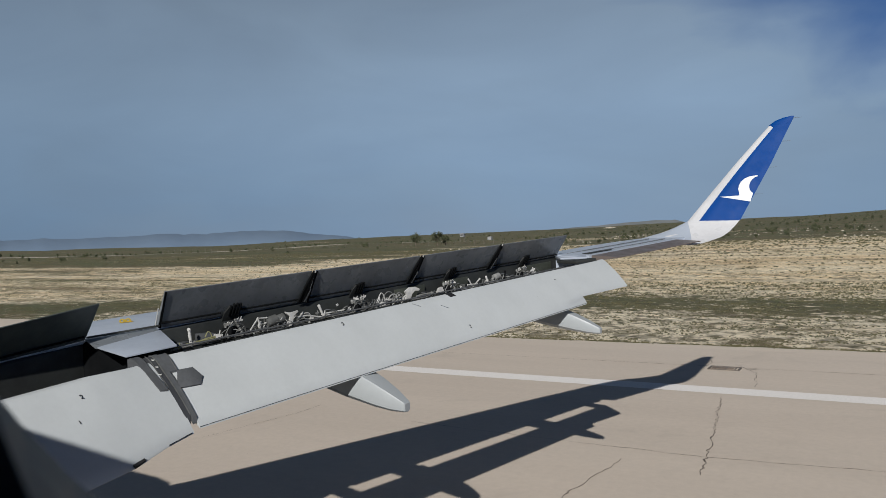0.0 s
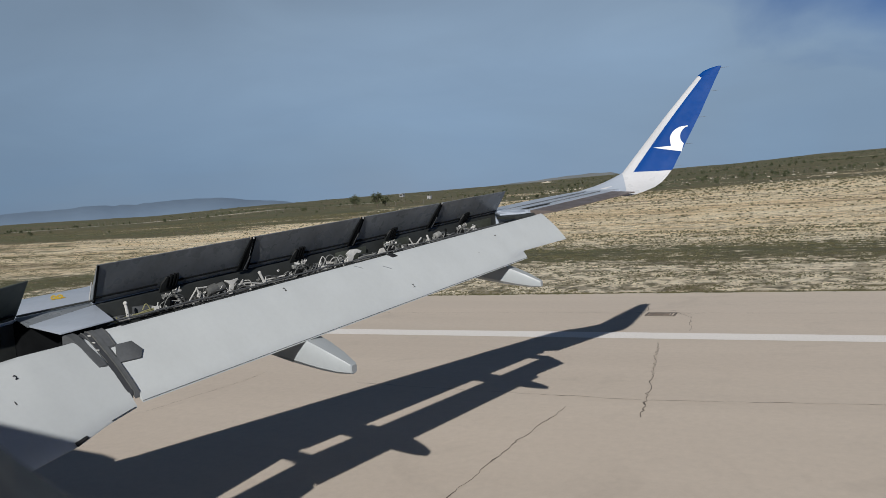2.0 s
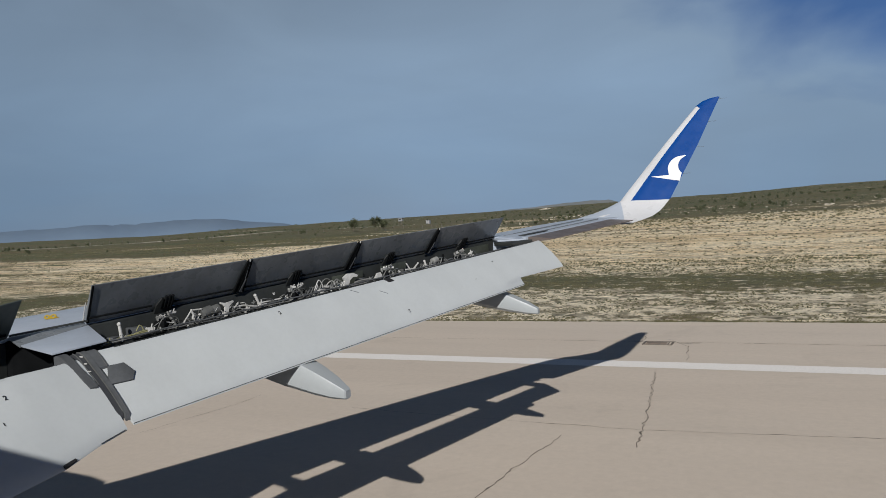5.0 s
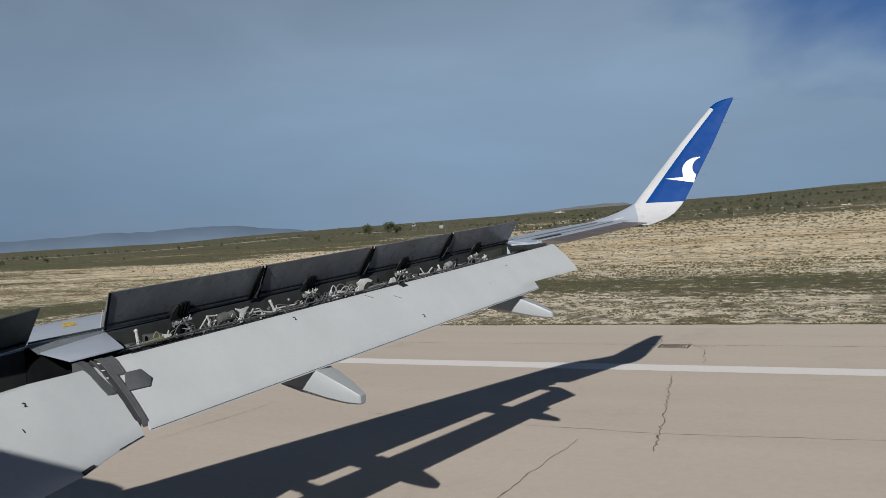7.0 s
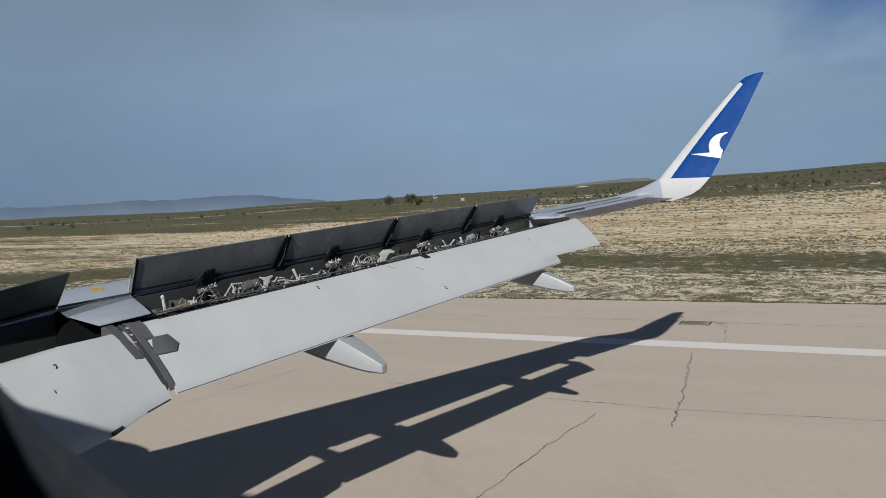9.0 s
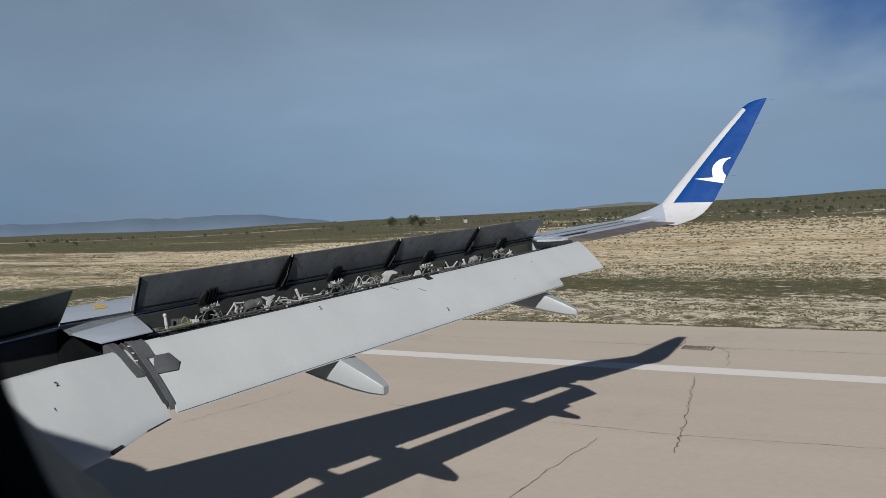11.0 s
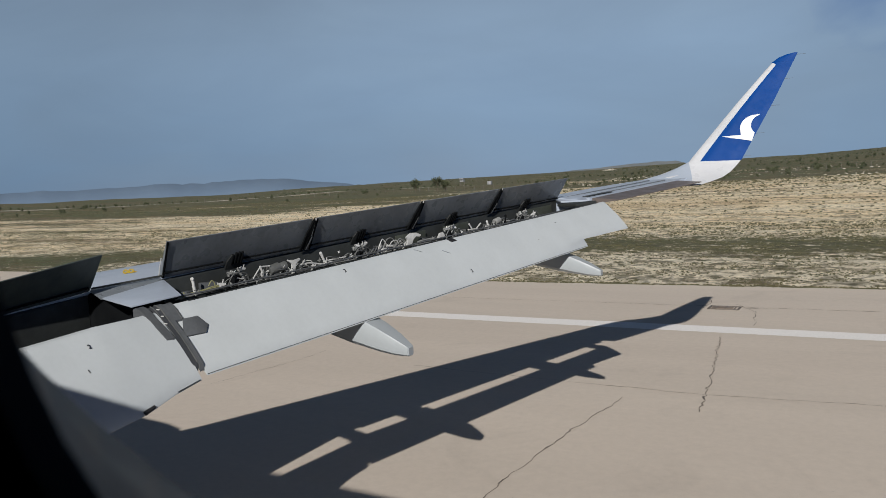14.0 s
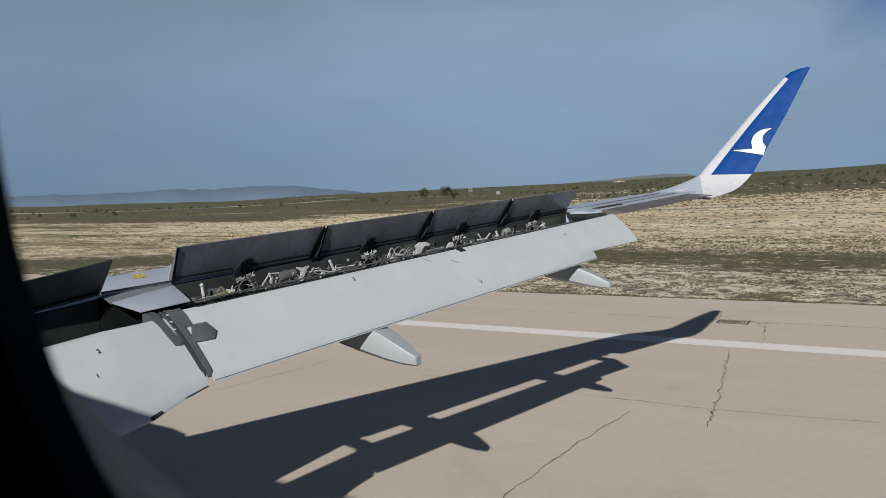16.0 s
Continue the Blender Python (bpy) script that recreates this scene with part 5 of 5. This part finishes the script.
def leaf_cloud(bm, r, centre, size, count, leaf):
    for _ in range(count):
        d = Vector((r.gauss(0, 0.45), r.gauss(0, 0.45), r.gauss(0, 0.45)))
        p = Vector(centre) + Vector((d.x * size[0], d.y * size[1], d.z * size[2]))
        u = Vector((r.uniform(-1, 1), r.uniform(-1, 1), r.uniform(-1, 1))).normalized() * leaf * r.uniform(0.6, 1.3)
        v = Vector((r.uniform(-1, 1), r.uniform(-1, 1), r.uniform(-1, 1))).normalized() * leaf * r.uniform(0.6, 1.3)
        bm.faces.new([bm.verts.new(p + q) for q in (u, v, -u, -v)])


def tree(at, height, spread, seed):
    r = random.Random(seed)
    root = tagged(new("tree"), "lone bushy green tree on the plain", "tree", "trees on the plain")
    root.location = at
    tr = bmesh.new()
    rod(tr, (0, 0, -0.3), (0.1, 0, height * 0.45), 0.16, 8, 0.10)
    tips = []
    for i in range(9):
        a = 6.283 * i / 9 + r.uniform(-0.3, 0.3)
        z0 = height * r.uniform(0.18, 0.42)
        tip = Vector((math.cos(a) * spread * r.uniform(0.4, 0.8), math.sin(a) * spread * r.uniform(0.4, 0.8), height * r.uniform(0.5, 0.92)))
        rod(tr, (0.05, 0, z0), tip, 0.06, 6, 0.02)
        tips.append(tip)
    part("trunk", tr, M_BARK, root)
    cr = bmesh.new()
    for tip in tips + [Vector((0, 0, height * 0.8)), Vector((0, 0, height * 0.55)), Vector((spread * 0.3, 0, height * 0.4)), Vector((-spread * 0.3, 0, height * 0.35))]:
        leaf_cloud(cr, r, tip, (spread * 0.42, spread * 0.42, height * 0.17), 130, 0.17)
    part("crown", cr, M_LEAF, root)
    return root


tree(place(-32.3, 330), 6.2, 2.6, 1)
tree(place(-30.6, 330), 6.0, 2.9, 2)
tree(place(-30.0, 338), 4.6, 2.2, 3)

bush_mesh = []
for i in range(3):
    r = random.Random(50 + i)
    bm = bmesh.new()
    for _ in range(5):
        leaf_cloud(bm, r, (r.uniform(-0.35, 0.35), r.uniform(-0.35, 0.35), r.uniform(0.25, 0.75)), (0.35, 0.35, 0.35), 34, 0.11)
    bush_mesh.append(mesh_from(bm, "bush", M_LEAF))
r = random.Random(12)
for i in range(150):
    if i < 125:
        az, dist = r.uniform(-24, 9), 240 + 130 * r.random() ** 0.7
    else:
        az, dist = r.uniform(-64, -34), 260 + 160 * r.random()
    ob = new("bush", bush_mesh[i % 3])
    k = r.uniform(0.7, 1.7)
    p = place(az, dist)
    ob.matrix_world = Matrix.Translation(p) @ Matrix.Rotation(r.uniform(0, 6.28), 4, "Z") @ Matrix.Diagonal((k, k, k * r.uniform(0.8, 1.4), 1))
    tagged(ob, "small dark green bush on dry ground", "bush", "bushes on the hillside")

# a broken row of bushes below the skyline
for i in range(64):
    az = -22 + 31 * (i + r.uniform(-0.45, 0.45)) / 64
    ob = new("bush", bush_mesh[i % 3])
    k = r.uniform(1.1, 2.6)
    ob.matrix_world = Matrix.Translation(place(az, 560 + r.uniform(-25, 25))) @ Matrix.Rotation(r.uniform(0, 6.28), 4, "Z") @ Matrix.Diagonal((k, k, k * r.uniform(0.7, 1.3), 1))
    tagged(ob, "dark green bush in a row below the skyline", "bush", "bushes on the hillside")

# a planted row of shrubs beside a pale track, far out on the plain
for i in range(84):
    az = -64 + 42 * (i + r.uniform(-0.35, 0.35)) / 84
    if noise.noise(Vector((az * 0.35, 9.1, 0))) < -0.22:
        continue
    ob = new("bush", bush_mesh[i % 3])
    k = r.uniform(0.8, 1.5)
    ob.matrix_world = Matrix.Translation(place(az, 470 + r.uniform(-6, 6))) @ Matrix.Rotation(r.uniform(0, 6.28), 4, "Z") @ Matrix.Diagonal((k, k, k * r.uniform(0.9, 1.5), 1))
    tagged(ob, "small dark shrub in a planted row beside a track", "bush", "shrubs beside the track")
rows = []
for i in range(80):
    az = -66 + 40 * i / 79
    a, b = place(az, 452), place(az, 463)
    rows.append([a + Vector((0, 0, 0.12)), b + Vector((0, 0, 0.20))])
track = part("farm_track", loft(rows, closed=False), M_STONE, None, "", 60)
tagged(track, "pale gravel farm track across the plain", "road", kind="structure")

# a long fence of posts across the plain
fence = tagged(new("fence"), "long fence of weathered posts across the plain", "fence")
post = mesh_from(rod(bmesh.new(), (0, 0, -0.3), (0, 0, 1.9), 0.09, 6, 0.07), "post", M_WOOD, 40)
for i in range(120):
    x = -430 + 4.6 * i
    y = 300 + 0.05 * x
    ob = new("post", post)
    ob.location = (x, y, terrain(x, y))
    ob.parent = fence

# watch tower and hut
tower = tagged(new("watch_tower"), "small white watch tower on dark legs", "tower")
tower.location = place(-28.7, 430)
for sx in (-1, 1):
    for sy in (-1, 1):
        part("leg", rod(bmesh.new(), (0.9 * sx, 0.9 * sy, -0.2), (0.8 * sx, 0.8 * sy, 2.6), 0.09, 6), M_WOOD, tower)
part("cabin", box((0, 0, 3.1), (2.2, 2.2, 1.8), None, 0.04), M_WALL, tower)
part("roof", box((0, 0, 4.1), (2.8, 2.8, 0.18), None, 0.04), M_ROOF, tower)
part("window", box((0, -1.11, 3.35), (1.6, 0.04, 0.7)), M_BLACK, tower, "dark window band")
hut = tagged(new("hut"), "small whitewashed hut with a flat roof", "hut")
hut.location = place(-26.6, 430)
part("wall", box((0, 0, 0.9), (2.2, 2.0, 1.9), None, 0.03), M_WALL, hut)
part("roof", box((0, 0, 1.9), (2.4, 2.2, 0.14), None, 0.03), M_ROOF, hut)
part("door", box((0.4, -1.01, 0.75), (0.8, 0.04, 1.5)), M_ROOF, hut)

# drain in the runway shoulder
drain = tagged(new("drain_grate"), "rusty drain grate in broken shoulder concrete", "drain")
drain.location = (-4.3, 26.45, -0.006)
for sy in (-0.3, 0.3):
    part("frame_bar", box((0, sy, 0.012), (0.95, 0.07, 0.03), None, 0.005), M_GRATE, drain)
for sx in (-0.45, 0.45):
    part("frame_bar", box((sx, 0, 0.012), (0.07, 0.53, 0.03), None, 0.005), M_GRATE, drain)
part("cover", box((-0.06, 0.02, 0.012), (0.66, 0.36, 0.016), Matrix.Rotation(0.02, 4, "Z"), 0.005), M_JOINT, drain, "chipped brown concrete cover")
for x in (-0.26, 0.05, 0.33):
    part("bar", box((x, 0.0, 0.016), (0.035, 0.50, 0.022), None, 0.004), M_GRATE, drain)
part("pit", box((0, 0, 0.003), (0.88, 0.52, 0.004)), M_CRACK, drain)
for i, pts in enumerate((((-4.95, 27.9), (-4.85, 27.2), (-4.95, 26.6), (-4.85, 26.1)), ((-4.9, 26.75), (-5.3, 26.9)), ((-3.7, 26.6), (-3.3, 26.55), (-2.9, 26.7)))):
    ob = part("pavement_crack", crack(pts, 0.05, 0.006, 60 + i, 0.06), M_CRACK, None, "", 30)
    tagged(ob, "rough crack in the concrete round the drain", "crack", "cracks in the runway", "structure")


# pale spoil heap below the far ridge
def heap(at, half, height, seed):
    bm = bmesh.new()
    n = 28
    rows = []
    for j in range(7):
        v = j / 6
        row = []
        for i in range(n):
            a = 2 * math.pi * i / n
            k = (1 - v) * (1 + 0.25 * noise.noise(Vector((math.cos(a) * 1.7, math.sin(a) * 1.7, seed))))
            row.append((at.x + half * k * math.cos(a), at.y + 0.4 * half * k * math.sin(a), at.z - 1 + height * (v ** 0.8) * (1 + 0.2 * noise.noise(Vector((a, v * 3, seed))))))
        rows.append(row)
    return loft(rows)


for az, dist, half, height, seed in ((-17.6, 1250, 17, 3.2, 1),):
    tagged(part("spoil_heap", heap(place(az, dist), half, height, seed), M_STONE, None, "", 40), "pale limestone spoil heap on the far slope", "heap", "spoil heaps")


def far_shrubs(count, seed):
    """Dark scrub dotted over the far slopes, in one mesh."""
    r = random.Random(seed)
    verts, faces = [], []
    for _ in range(count):
        az = 14 - 60 * r.random() ** 1.8
        d = 320 + 1000 * r.random() ** 1.3
        p = place(az, d)
        if noise.noise(Vector((p.x / 60, p.y / 22, 4.0))) < 0.02:
            continue
        s = r.uniform(0.4, 1.2) * (0.5 + d / 1100)
        for _ in range(7):
            c = p + Vector((r.uniform(-1, 1) * s, r.uniform(-1, 1) * s, r.uniform(0.15, 0.9) * s))
            i = len(verts)
            for _ in range(4):
                verts.append(c + Vector((r.uniform(-1, 1), r.uniform(-1, 1), r.uniform(-0.8, 0.8))) * s * 0.5)
            faces += [(i, i + 1, i + 2), (i, i + 2, i + 3), (i + 1, i + 2, i + 3)]
    me = bpy.data.meshes.new("scrub")
    me.from_pydata(verts, [], faces)
    me.materials.append(M_LEAF)
    return new("scrub", me)


tagged(far_shrubs(2600, 21), "dark scrub dotted over the far slopes", "scrub", kind="stuff")
